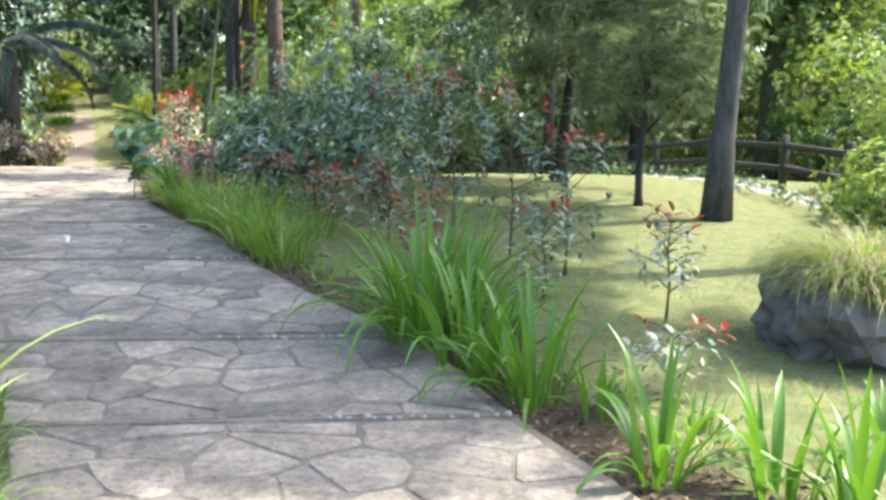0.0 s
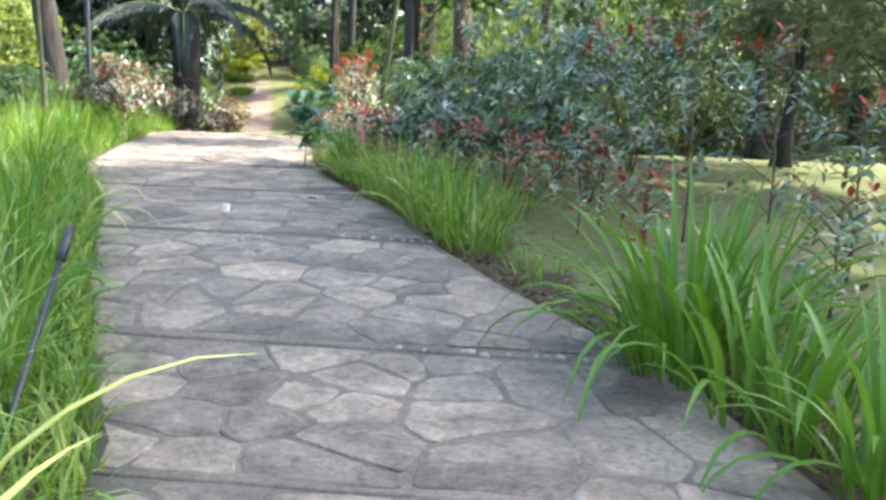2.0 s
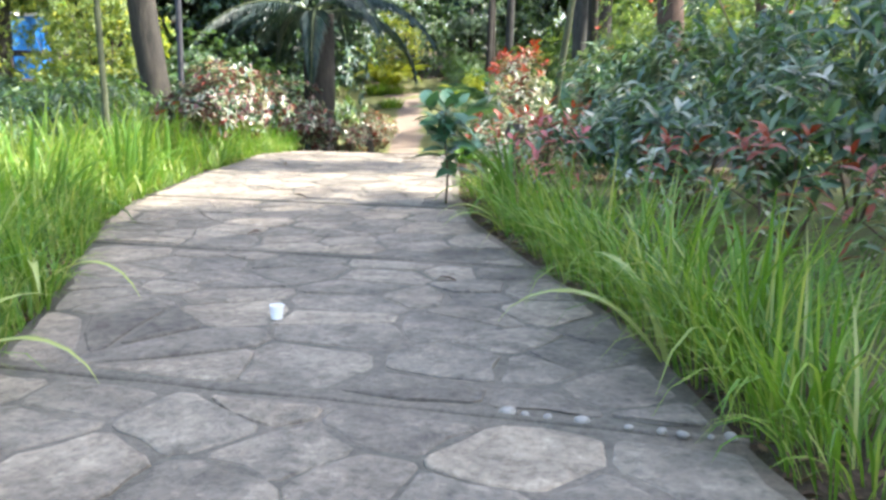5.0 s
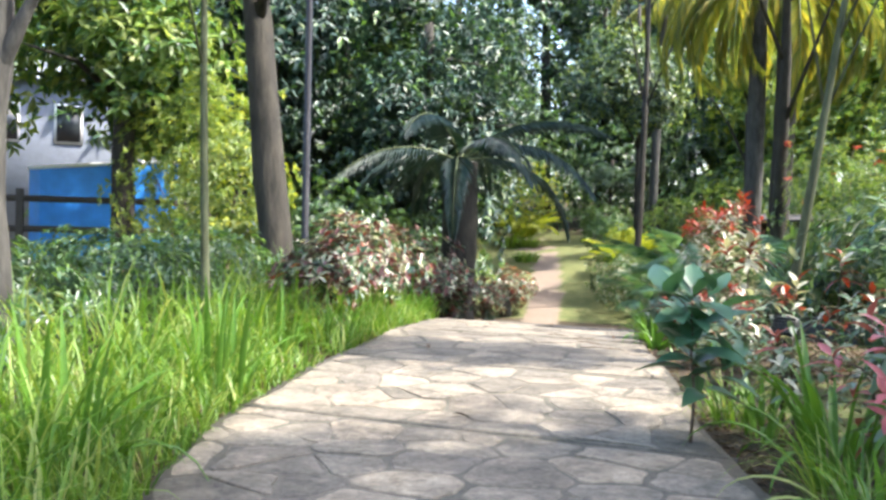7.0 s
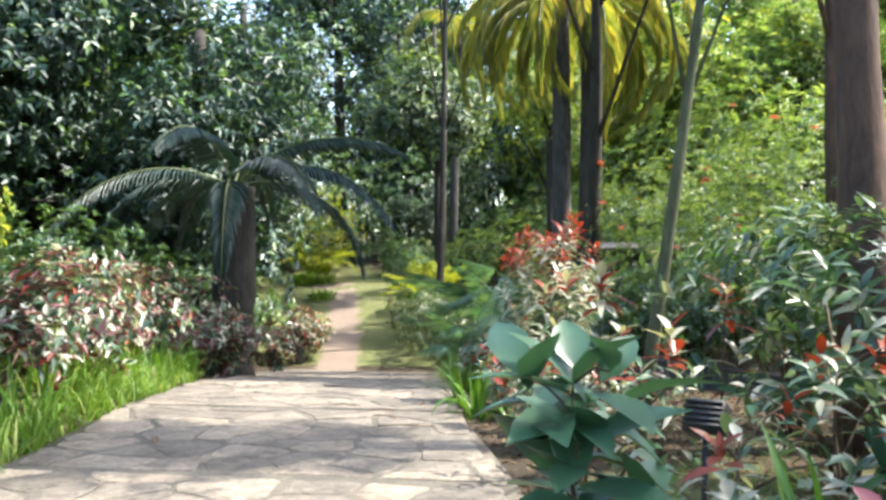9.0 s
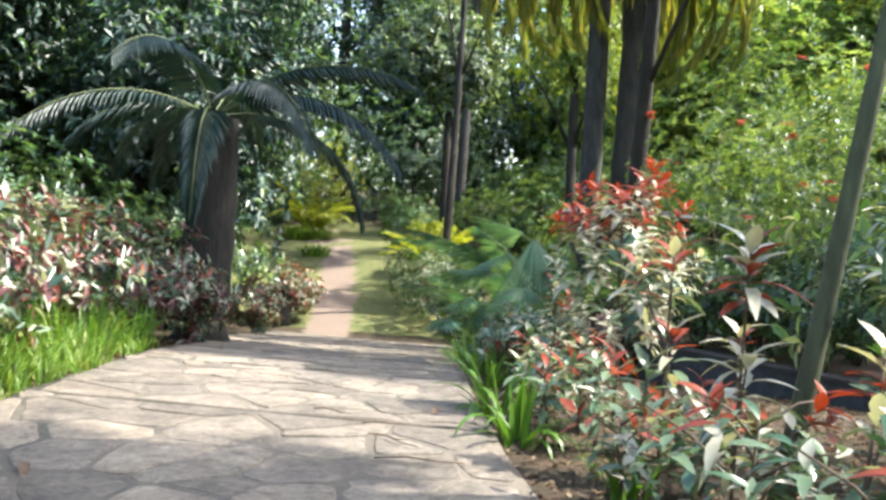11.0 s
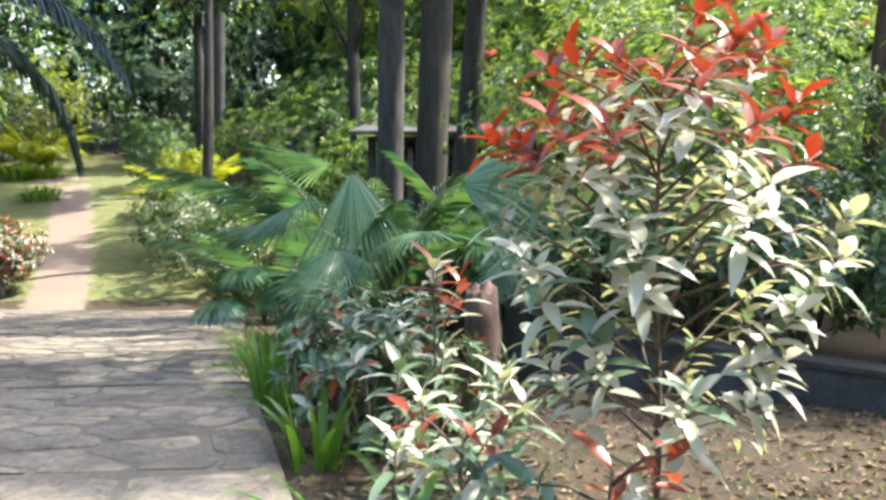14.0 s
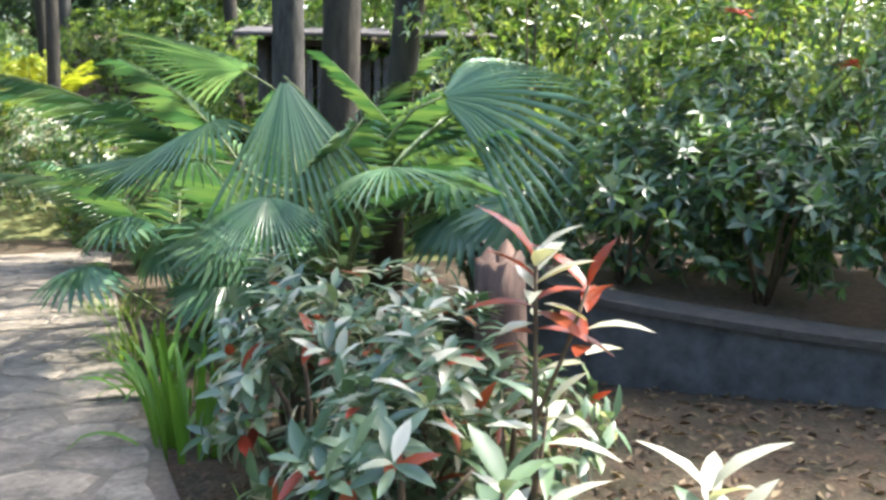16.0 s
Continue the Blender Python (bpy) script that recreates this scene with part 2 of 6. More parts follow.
BIG_LEAF = leaf_material("broad_leaf", [(0, (0.05, 0.14, 0.085)), (0.7, (0.08, 0.19, 0.11)), (1, (0.2, 0.38, 0.04))], 0.36, 0.3, 0.6)


# ---- tools for building ----
class Mesh:
    """Vertices, faces and a material slot for each face, gathered for one mesh."""

    def __init__(self):
        self.v, self.f, self.m = [], [], []

    def add(self, verts, faces, slot=0):
        n = len(self.v)
        self.v.extend(verts)
        self.f.extend([tuple(i + n for i in f) for f in faces])
        self.m.extend([slot] * len(faces))

    def data(self, name, mats, smooth=True):
        me = bpy.data.meshes.new(name)
        me.from_pydata([tuple(p) for p in self.v], [], self.f)
        for m in mats:
            me.materials.append(m)
        me.polygons.foreach_set("material_index", self.m)
        if smooth:
            me.polygons.foreach_set("use_smooth", [True] * len(self.f))
        me.update()
        return me


def part(name, mesh, mats, parent=None, label="", at=None, smooth=True):
    """One mesh object, under a thing or by itself; mesh: a Mesh or mesh data made before."""
    me = mesh.data(name, mats if isinstance(mats, (list, tuple)) else [mats], smooth) if isinstance(mesh, Mesh) else mesh
    ob = new(name, me)
    if parent is not None:
        ob.parent = parent
    if at is not None:
        ob.matrix_basis = at
    return tagged(ob, label)


def thing(name, label, category, group="", x=0.0, y=0.0, z=0.0, rz=0.0, kind=""):
    ob = new(name)
    ob.empty_display_size = 0.1
    ob.matrix_basis = pose(x, y, z, 0, 0, rz)
    return tagged(ob, label, category, group, kind)


GROUND_Y = [-10, 0, 2, 4, 6.5, 7.5, 9, 10.7, 13, 15.5, 17, 20.3, 21, 24, 26.2, 28.6, 31, 33.5, 35.5, 37, 41.3, 46, 50, 58, 73, 110]
GROUND_Z = [-0.1, -0.35, -0.6, -0.79, -0.81, -0.74, -0.67, -0.62, -0.63, -0.62, -0.58, -0.58, -0.62, -0.8, -1.05, -1.3, -1.55, -1.8, -2.0, -1.9, -1.2, -0.4, 0.25, 1.2, 2.4, 4.5]


def level(y):
    """The height of the path at y."""
    return float(np.interp(y, GROUND_Y, GROUND_Z))


RIGHT_Y = [-10, 0, 4.26, 5.4, 6.95, 7.5, 8.7, 9.7, 11.4, 12.6, 14.5, 16.2, 18, 20.1, 22.5, 25, 28.5, 31, 35.4]
RIGHT_X = [4.5, 2.2, 0.94, 0.42, -0.12, -0.6, -1.48, -2.1, -2.9, -3.65, -4.75, -5.5, -6.1, -6.95, -7.7, -8.4, -9.25, -9.88, -10.87]
LEFT_Y = [-10, 0, 3, 5.2, 6.2, 8, 9.2, 10.4, 13, 14.4, 16.4, 18, 20, 22.1, 24, 28, 31.5, 35.6]
LEFT_X = [1.5, -0.6, -1.6, -2.64, -3.28, -4.4, -5.1, -5.75, -7.62, -8.4, -9.15, -9.65, -10.35, -11.1, -11.8, -13.4, -15, -16]


def right_edge(y):
    return float(np.interp(y, RIGHT_Y, RIGHT_X))


def left_edge(y):
    return float(np.interp(y, LEFT_Y, LEFT_X))


def ground(x, y):
    """The height of the ground, which lies a little under the path's top and is uneven away from it."""
    a, b = left_edge(y), right_edge(y)
    away = max(a - x, x - b, 0.0) if y < 36 else 3.0
    rough = min(1.0, away / 1.5) * (0.05 * noise.noise((x * 0.5, y * 0.5, 0)) + 0.1 * noise.noise((x * 0.13, y * 0.13, 5)))
    rise = 0.0
    if x < a - 6:
        rise = 0.06 * min(20, a - 6 - x)  # the bank on the far side
    return level(y) - 0.035 + rough + rise


def tube(mesh, points, radii, sides=8, slot=0, cap=True):
    """A limb through the points, with a radius at each."""
    pts = [Vector(p) for p in points]
    rings, side = [], None
    for i, p in enumerate(pts):
        d = (pts[min(i + 1, len(pts) - 1)] - pts[max(i - 1, 0)]).normalized()
        if side is None:
            side = d.cross(Vector((0.3, 1, 0.1))).normalized()
        side = (side - d * side.dot(d)).normalized()
        up = d.cross(side)
        rings += [p + (side * math.cos(2 * math.pi * k / sides) + up * math.sin(2 * math.pi * k / sides)) * radii[i] for k in range(sides)]
    faces = [(i * sides + k, i * sides + (k + 1) % sides, (i + 1) * sides + (k + 1) % sides, (i + 1) * sides + k) for i in range(len(pts) - 1) for k in range(sides)]
    if cap:
        faces += [tuple(range(sides - 1, -1, -1)), tuple((len(pts) - 1) * sides + k for k in range(sides))]
    mesh.add(rings, faces, slot)


def box(mesh, x0, y0, z0, x1, y1, z1, slot=0, bevel=0.0):
    """A block; with a bevel its long edges are chamfered."""
    b = bevel
    if b <= 0:
        v = [(x, y, z) for z in (z0, z1) for y in (y0, y1) for x in (x0, x1)]
        mesh.add(v, [(0, 2, 3, 1), (4, 5, 7, 6), (0, 1, 5, 4), (2, 6, 7, 3), (0, 4, 6, 2), (1, 3, 7, 5)], slot)
        return
    ring = [(x0 + b, y0), (x1 - b, y0), (x1, y0 + b), (x1, y1 - b), (x1 - b, y1), (x0 + b, y1), (x0, y1 - b), (x0, y0 + b)]
    inner = [(x0 + 2 * b, y0 + b), (x1 - 2 * b, y0 + b), (x1 - b, y0 + 2 * b), (x1 - b, y1 - 2 * b), (x1 - 2 * b, y1 - b), (x0 + 2 * b, y1 - b), (x0 + b, y1 - 2 * b), (x0 + b, y0 + 2 * b)]
    v = [(*p, z0) for p in ring] + [(*p, z1 - b) for p in ring] + [(*p, z1) for p in inner]
    f = [tuple(range(7, -1, -1)), tuple(range(16, 24))]
    f += [(r * 8 + k, r * 8 + (k + 1) % 8, r * 8 + 8 + (k + 1) % 8, r * 8 + 8 + k) for r in range(2) for k in range(8)]
    mesh.add(v, f, slot)


def blade(mesh, base, heading, length, width, lean, droop, slot=0, segs=5):
    """A sword-like leaf that rises from base, leans towards heading and bends over."""
    ca, sa = math.cos(heading), math.sin(heading)
    side = Vector((-sa, ca, 0))
    p, tilt, verts = Vector(base), lean, []
    for i in range(segs + 1):
        s = i / segs
        w = width * (0.55 + 0.9 * s) if s < 0.4 else width * 0.91 * (1 - ((s - 0.4) / 0.6) ** 2.0)
        w = max(w, 0.0015) / 2
        fold = Vector((ca * math.cos(tilt), sa * math.cos(tilt), -math.sin(tilt))) * (w * 0.35)
        verts += [p - side * w, p + fold, p + side * w]
        tilt = min(2.6, tilt + droop / segs * (0.4 + 1.6 * s))
        p = p + Vector((ca * math.sin(tilt), sa * math.sin(tilt), math.cos(tilt))) * (length / segs)
    faces = []
    for i in range(segs):
        a = 3 * i
        faces += [(a, a + 1, a + 4, a + 3), (a + 1, a + 2, a + 5, a + 4)]
    mesh.add(verts, faces, slot)


def leaf(mesh, base, way, up, length, width, curl=0.3, slot=0, full=True):
    """A leaf along way, its face towards up, folded on its midrib and curling down at the tip."""
    way = Vector(way).normalized()
    side = way.cross(Vector(up))
    if side.length < 1e-4:
        side = way.cross(Vector((1, 0.2, 0)))
    side.normalize()
    face = side.cross(way)
    b = Vector(base)
    if full:
        rows = ((0.0, 0.06), (0.22, 0.72), (0.5, 1.0), (0.78, 0.66), (1.0, 0.04))
        verts = []
        for s, w in rows:
            mid = b + way * (length * s) - face * (curl * length * s * s)
            verts += [mid - side * (w * width / 2) + face * (0.16 * w * width), mid, mid + side * (w * width / 2) + face * (0.16 * w * width)]
        faces = []
        for i in range(4):
            a = 3 * i
            faces += [(a, a + 1, a + 4, a + 3), (a + 1, a + 2, a + 5, a + 4)]
        mesh.add(verts, faces, slot)
    else:
        mid = b + way * (length * 0.5)
        tip = b + way * length - face * (curl * length)
        mesh.add([b, mid - side * (width / 2) + face * 0.1 * width, tip, mid + side * (width / 2) + face * 0.1 * width], [(0, 1, 2), (0, 2, 3)], slot)


def frond(mesh, base, heading, length, rise, droop, leaflet, count, width, slot=0, stem=None, stem_r=0.012, down=0.25):
    """A feathered palm frond: a bowed rib with leaflets on both sides."""
    ca, sa = math.cos(heading), math.sin(heading)
    p, tilt, pts = Vector(base), math.pi / 2 - rise, []
    n = 14
    for i in range(n + 1):
        pts.append(p.copy())
        tilt += droop / n
        p = p + Vector((ca * math.sin(tilt), sa * math.sin(tilt), math.cos(tilt))) * (length / n)
    if stem is not None:
        tube(mesh, pts, [stem_r * (1 - 0.8 * i / n) for i in range(n + 1)], 5, stem)
    side = Vector((-sa, ca, 0))
    for k in range(count):
        s = 0.16 + 0.84 * k / (count - 1)
        i = min(n - 1, int(s * n))
        q = pts[i].lerp(pts[i + 1], s * n - i)
        d = (pts[i + 1] - pts[i]).normalized()
        l = leaflet * (0.5 + 0.5 * math.sin(math.pi * min(1, s * 0.9 + 0.12))) * random.uniform(0.9, 1.1)
        for sgn in (-1, 1):
            way = d * (0.45 + 0.7 * s) + side * sgn * (1.0 - 0.45 * s) - Vector((0, 0, down + random.uniform(0, 0.15)))
            leaf(mesh, q, way, Vector((0, 0, 1)), l, width, 0.25, slot, False)


def fan_leaf(mesh, base, heading, stalk, radius, tilt, fingers=18, slot=0, stem=0, hang=0.2):
    """A fan palm's leaf on a stalk: long fingers out of one point."""
    ca, sa = math.cos(heading), math.sin(heading)
    hub = Vector(base) + Vector((ca * math.cos(tilt), sa * math.cos(tilt), math.sin(tilt))) * stalk
    tube(mesh, [base, Vector(base).lerp(hub, 0.5) + Vector((0, 0, 0.06 * stalk)), hub], [0.012, 0.01, 0.007], 5, stem)
    out = Vector((ca, sa, 0.3 - 1.3 * hang)).normalized()
    side = Vector((-sa, ca, 0))
    nrm = Vector((ca * hang, sa * hang, 1)).normalized()
    for k in range(fingers):
        a = radians(-125 + 250 * k / (fingers - 1))
        way = out * math.cos(a) + side * math.sin(a) + Vector((0, 0, -0.25 * hang * math.sin(a) ** 2))
        leaf(mesh, hub, way, nrm, radius * random.uniform(0.85, 1.05), radius * 0.12, 0.35, slot, True)


# ---- the ground: one sheet to the horizon ----
def trail_x(y):
    return float(np.interp(y, [35, 36.5, 38, 41.3, 46, 50, 54, 60, 80], [-14.3, -14.8, -15.3, -16.5, -18.4, -20.1, -23.5, -30, -50]))


def build_ground_sheet():
    xs = np.concatenate([np.linspace(-400, -60, 10), np.linspace(-56, -20, 19), np.arange(-19, 9.01, 0.3), np.linspace(11, 50, 14), np.linspace(70, 400, 8)])
    ys = np.concatenate([np.linspace(-300, -20, 8), np.linspace(-15, -1, 8), np.arange(0, 40.01, 0.35), np.linspace(42, 80, 26), np.linspace(100, 600, 8)])
    verts, soil, trail = [], [], []
    for y in ys:
        a, b = left_edge(y), right_edge(y)
        for x in xs:
            verts.append((x, y, ground(x, y) if -60 < x < 60 and y < 110 else level(y) + 0.5))
            s = 0.0
            if y < 36.5:
                if a - 2.6 < x < b + 0.75:
                    s = 1.0
                if x > b and 13.5 < y < 34 and x < b + (7.5 if y > 19 else 4.2):
                    s = max(s, 0.72 if y > 19 else 0.45)
                if x < a - 2.6:
                    s = 0.85
                if x > b + 5 and y > 24:
                    s = max(s, 0.25)
                if y < 2:
                    s = max(s, 0.3)
            else:
                s = 0.8 if abs(x - trail_x(y)) > 4.5 else 0.1
            t = 0.0
            if y > 34.8:
                half = 0.4
                t = max(0.0, min(1.0, 1.25 - abs(x - trail_x(y)) / (half + 0.4)))
            if x > 2.5 and y > 20:  # a pale drive beyond the rail fence
                line = np.interp(x, [2, 8, 14, 30], [52, 42, 36, 30])
                t = max(t, max(0.0, 1.1 - abs(y - line) / 5))
            soil.append(s)
            trail.append(t)
    w = len(xs)
    faces = [(j * w + i, j * w + i + 1, (j + 1) * w + i + 1, (j + 1) * w + i) for j in range(len(ys) - 1) for i in range(w - 1)]
    me = bpy.data.meshes.new("ground")
    me.from_pydata(verts, [], faces)
    me.materials.append(GROUND)
    me.polygons.foreach_set("use_smooth", [True] * len(faces))
    for name, values in (("soil", soil), ("trail", trail)):
        me.attributes.new(name, "FLOAT", "POINT").data.foreach_set("value", values)
    tagged(new("ground", me), "lawn, bare leaf-strewn soil and a trodden earth trail", "ground", kind="structure")


build_ground_sheet()


# ---- the flagstone path ----
BAYS = [-4.0, 0.5, 3.4, 5.25, 7.0, 9.75, 12.4, 15.0, 17.6, 20.4, 23.2, 26.1, 28.6, 31.1, 35.5]
SLANT = 0.1  # the cross joints lie a little askew


def clip(poly, px, py, nx, ny):
    """The part of a polygon on the far side of a line from (nx, ny)."""
    out = []
    for i, (ax, ay) in enumerate(poly):
        bx, by = poly[(i + 1) % len(poly)]
        da, db = (ax - px) * nx + (ay - py) * ny, (bx - px) * nx + (by - py) * ny
        if da <= 0:
            out.append((ax, ay))
        if (da < 0 < db) or (db < 0 < da):
            s = da / (da - db)
            out.append((ax + (bx - ax) * s, ay + (by - ay) * s))
    return out


def path_height(x, y):
    """Treads between the cross joints, each a small step from the next."""
    return level(y - SLANT * (x - (left_edge(y) + right_edge(y)) / 2))


def cut_stones():
    rng = random.Random(7)
    stones = []
    for k in range(len(BAYS) - 1):
        y0, y1 = BAYS[k], BAYS[k + 1]
        ym = (y0 + y1) / 2
        mid = (left_edge(ym) + right_edge(ym)) / 2
        cell = 0.47 if y1 < 24 else 0.4
        seeds = []
        rows_n = max(2, round((y1 - y0) / (cell * 0.82)))
        for r in range(rows_n):
            yy = y0 + (r + 0.5) * (y1 - y0) / rows_n
            xa, xb = left_edge(yy), right_edge(yy)
            n = max(2, round((xb - xa) / cell))
            for i in range(n):
                if rng.random() < 0.13:
                    continue
                seeds.append((xa + (i + 0.5 + 0.5 * (r % 2) - 0.25 + rng.uniform(-0.55, 0.55)) * (xb - xa) / n, yy + rng.uniform(-0.38, 0.38) * (y1 - y0) / rows_n))
        for i, (sx, sy) in enumerate(seeds):
            poly = [(sx - 1, sy - 1), (sx + 1, sy - 1), (sx + 1, sy + 1), (sx - 1, sy + 1)]
            for j, (qx, qy) in enumerate(seeds):
                if j != i and abs(qx - sx) < 2 and abs(qy - sy) < 2:
                    nx, ny = qx - sx, qy - sy
                    d = math.hypot(nx, ny)
                    gap = rng.uniform(0.002, 0.024) if y1 < 19 else rng.uniform(0.008, 0.032)
                    poly = clip(poly, (sx + qx) / 2 - nx / d * gap, (sy + qy) / 2 - ny / d * gap, nx, ny)
            poly = clip(poly, mid, y0 + 0.02, SLANT, -1)
            poly = clip(poly, mid, y1 - 0.02, -SLANT, 1)
            for edge, sgn in ((left_edge, -1), (right_edge, 1)):
                ex = edge(sy)
                dx = edge(sy + 0.5) - edge(sy - 0.5)
                poly = clip(poly, ex - sgn * rng.uniform(0.0, 0.05), sy, sgn, -sgn * dx)
            if len(poly) < 3:
                continue
            area = abs(sum(poly[a][0] * poly[(a + 1) % len(poly)][1] - poly[(a + 1) % len(poly)][0] * poly[a][1] for a in range(len(poly)))) / 2
            if area < 0.018:
                continue
            soft = []
            for a in range(len(poly)):
                (px, py), (qx, qy) = poly[a], poly[(a + 1) % len(poly)]
                l = math.hypot(qx - px, qy - py)
                if l < 0.03:
                    continue
                c = min(0.16, 0.035 / l)
                j = 0.012
                soft += [(px + (qx - px) * c + rng.uniform(-j, j), py + (qy - py) * c + rng.uniform(-j, j))]
                if l > 0.28:
                    soft += [(px + (qx - px) * 0.5 + rng.uniform(-0.028, 0.028), py + (qy - py) * 0.5 + rng.uniform(-0.028, 0.028))]
                soft += [(px + (qx - px) * (1 - c) + rng.uniform(-j, j), py + (qy - py) * (1 - c) + rng.uniform(-j, j))]
            if len(soft) > 3:
                stones.append((sx, sy, soft))
    return stones


def build_path():
    bed = Mesh()
    ys = np.arange(-4, 35.61, 0.3)
    for i, y in enumerate(ys):
        a, b = left_edge(y) - 0.05, right_edge(y) + 0.05
        for s in range(9):
            x = a + (b - a) * s / 8
            bed.v.append((x, y, path_height(x, y) + 0.004 + 0.006 * noise.noise((x * 3, y * 3, 1))))
        for x in (a, b):
            bed.v.append((x, y, path_height(x, y) - 0.12))
    for i in range(len(ys) - 1):
        p, q = i * 11, (i + 1) * 11
        for s in range(8):
            bed.f.append((p + s, p + s + 1, q + s + 1, q + s))
        bed.f += [(p + 9, p, q, q + 9), (p + 8, p + 10, q + 10, q + 8)]
    bed.m = [0] * len(bed.f)
    root = part("pavement", bed, MORTAR)
    tagged(root, "crazy-paved garden path of grey flagstones set in mortar", "path", kind="structure")
    rng = random.Random(11)
    stones = cut_stones()
    rest = Mesh()
    for n, (sx, sy, poly) in enumerate(stones):
        z = path_height(sx, sy)
        tx, ty = rng.uniform(-0.012, 0.012), rng.uniform(-0.012, 0.012)
        lift = rng.uniform(0.007, 0.016)
        k = len(poly)
        verts = []
        for shrink, dz in ((1.0, -0.03), (0.99, lift - 0.006), (0.95, lift), (0.6, lift + rng.uniform(0.0, 0.006))):
            for x, y in poly:
                px, py = sx + (x - sx) * shrink, sy + (y - sy) * shrink
                verts.append((px - sx, py - sy, path_height(px, py) - z + dz + tx * (px - sx) + ty * (py - sy) + 0.004 * noise.noise((px * 7, py * 7, n))))
        faces = [(r * k + i, r * k + (i + 1) % k, (r + 1) * k + (i + 1) % k, (r + 1) * k + i) for r in range(3) for i in range(k)]
        faces.append(tuple(3 * k + i for i in range(k)))
        if 3.8 < sy < 18.5:
            m = Mesh()
            m.add(verts, faces)
            part("flagstone", m, STONE, root, at=Matrix.Translation((sx, sy, z)), smooth=False)
        else:
            rest.add([(x + sx, y + sy, zz + z) for x, y, zz in verts], faces)
    tagged(part("flagstones_beyond", rest, STONE, root, smooth=False), kind="stuff")
    # pebbled lips along the cross joints
    for k, (y0, pebbles) in enumerate(((5.25, 16), (7.0, 22), (9.75, 12), (12.4, 0), (15.0, 0), (20.4, 0), (26.1, 0), (31.1, 0))):
        mid = (left_edge(y0) + right_edge(y0)) / 2
        lip = Mesh()
        a, b = left_edge(y0), right_edge(y0)
        pts = [(a + (b - a) * i / 14, 0, 0) for i in range(15)]
        pts = [(x, y0 + SLANT * (x - mid) + 0.012 * noise.noise((x * 3, y0, 2)), 0) for x, _, _ in pts]
        tube(lip, [(x, y, path_height(x, y) + 0.002) for x, y, _ in pts], [0.018 + 0.008 * noise.noise((x * 5, y, 3)) for x, y, _ in pts], 6)
        part("mortar_lip", lip, MORTAR, root)
        for i in range(pebbles):
            if rng.random() < 0.3:
                continue
            x = b - 0.06 - i * 0.075 + rng.uniform(-0.02, 0.02)
            y = y0 + SLANT * (x - mid) + rng.uniform(-0.03, 0.03)
            m = Mesh()
            r = rng.uniform(0.012, 0.03)
            rings = []
            for lat in range(1, 4):
                th = math.pi * lat / 4
                rings += [(r * 1.3 * math.sin(th) * math.cos(2 * math.pi * j / 7), r * math.sin(th) * math.sin(2 * math.pi * j / 7), r * 0.7 * math.cos(th)) for j in range(7)]
            v = [(0, 0, r * 0.7)] + rings + [(0, 0, -r * 0.7)]
            f = [(0, 1 + j, 1 + (j + 1) % 7) for j in range(7)] + [(22, 15 + (j + 1) % 7, 15 + j) for j in range(7)]
            f += [(1 + q * 7 + j, 8 + q * 7 + j, 8 + q * 7 + (j + 1) % 7, 1 + q * 7 + (j + 1) % 7) for q in range(2) for j in range(7)]
            m.add(v, f)
            part("pebble", m, PEBBLE, root, at=pose(x, y, path_height(x, y) + 0.018, 0, 0, rng.uniform(0, 180)))


# ---- plants ----
RNG = random.Random(3)


def sprig(mesh, at, way, count, length, width, pick, full=False, curl=0.3, spread=1.0):
    """Leaves set round a short shoot that points along way."""
    way = Vector(way).normalized()
    side = way.cross(Vector((0.2, 0.1, 1)))
    side = side.normalized() if side.length > 1e-3 else Vector((1, 0, 0))
    up = side.cross(way)
    for k in range(count):
        a = k * 2.4 + RNG.uniform(-0.4, 0.4)
        out = side * math.cos(a) + up * math.sin(a)
        d = way * RNG.uniform(0.25, 0.9) + out * spread + Vector((0, 0, RNG.uniform(-0.35, 0.15)))
        l = length * RNG.uniform(0.7, 1.15)
        leaf(mesh, Vector(at) + way * (length * 0.5 * k / count), d, way + Vector((0, 0, 1.2)), l, width * l / length, curl * RNG.uniform(0.4, 1.4), pick(), full)


def chooser(weights):
    """A slot number by weight."""
    slots = [i for i, w in enumerate(weights) for _ in range(int(w * 20 + 0.5))]
    return lambda: RNG.choice(slots)


def foliage(mesh, centre, radii, sprigs, count, length, width, pick, full=False, hollow=0.55, gaps=0.0, scale=0.9):
    """Sprigs spread through a rounded mass with an uneven outline and gaps."""
    c = Vector(centre)
    made = 0
    tries = 0
    while made < sprigs and tries < sprigs * 6:
        tries += 1
        d = Vector((RNG.gauss(0, 1), RNG.gauss(0, 1), RNG.gauss(0, 1))).normalized()
        r = hollow + (1 - hollow) * RNG.random() ** 0.6
        bulge = 1 + 0.42 * noise.noise(d * 2.1 + c * 0.37)
        p = Vector((d.x * radii[0], d.y * radii[1], d.z * radii[2])) * r * bulge
        if gaps and noise.noise((c + p) * scale) < gaps - 0.5:
            continue
        sprig(mesh, c + p, d + Vector((0, 0, 0.35)), count, length, width, pick, full)
        made += 1


def iris_blades():
    out = []
    for k in range(10):
        m = Mesh()
        blade(m, (0, 0, 0), 0, 1.0, 0.065 + 0.025 * RNG.random(), 0.04 + 0.05 * k, 0.3 + 0.26 * k, 0, 8)
        out.append(m.data("blade", [IRIS]))
    return out


BLADES = iris_blades()


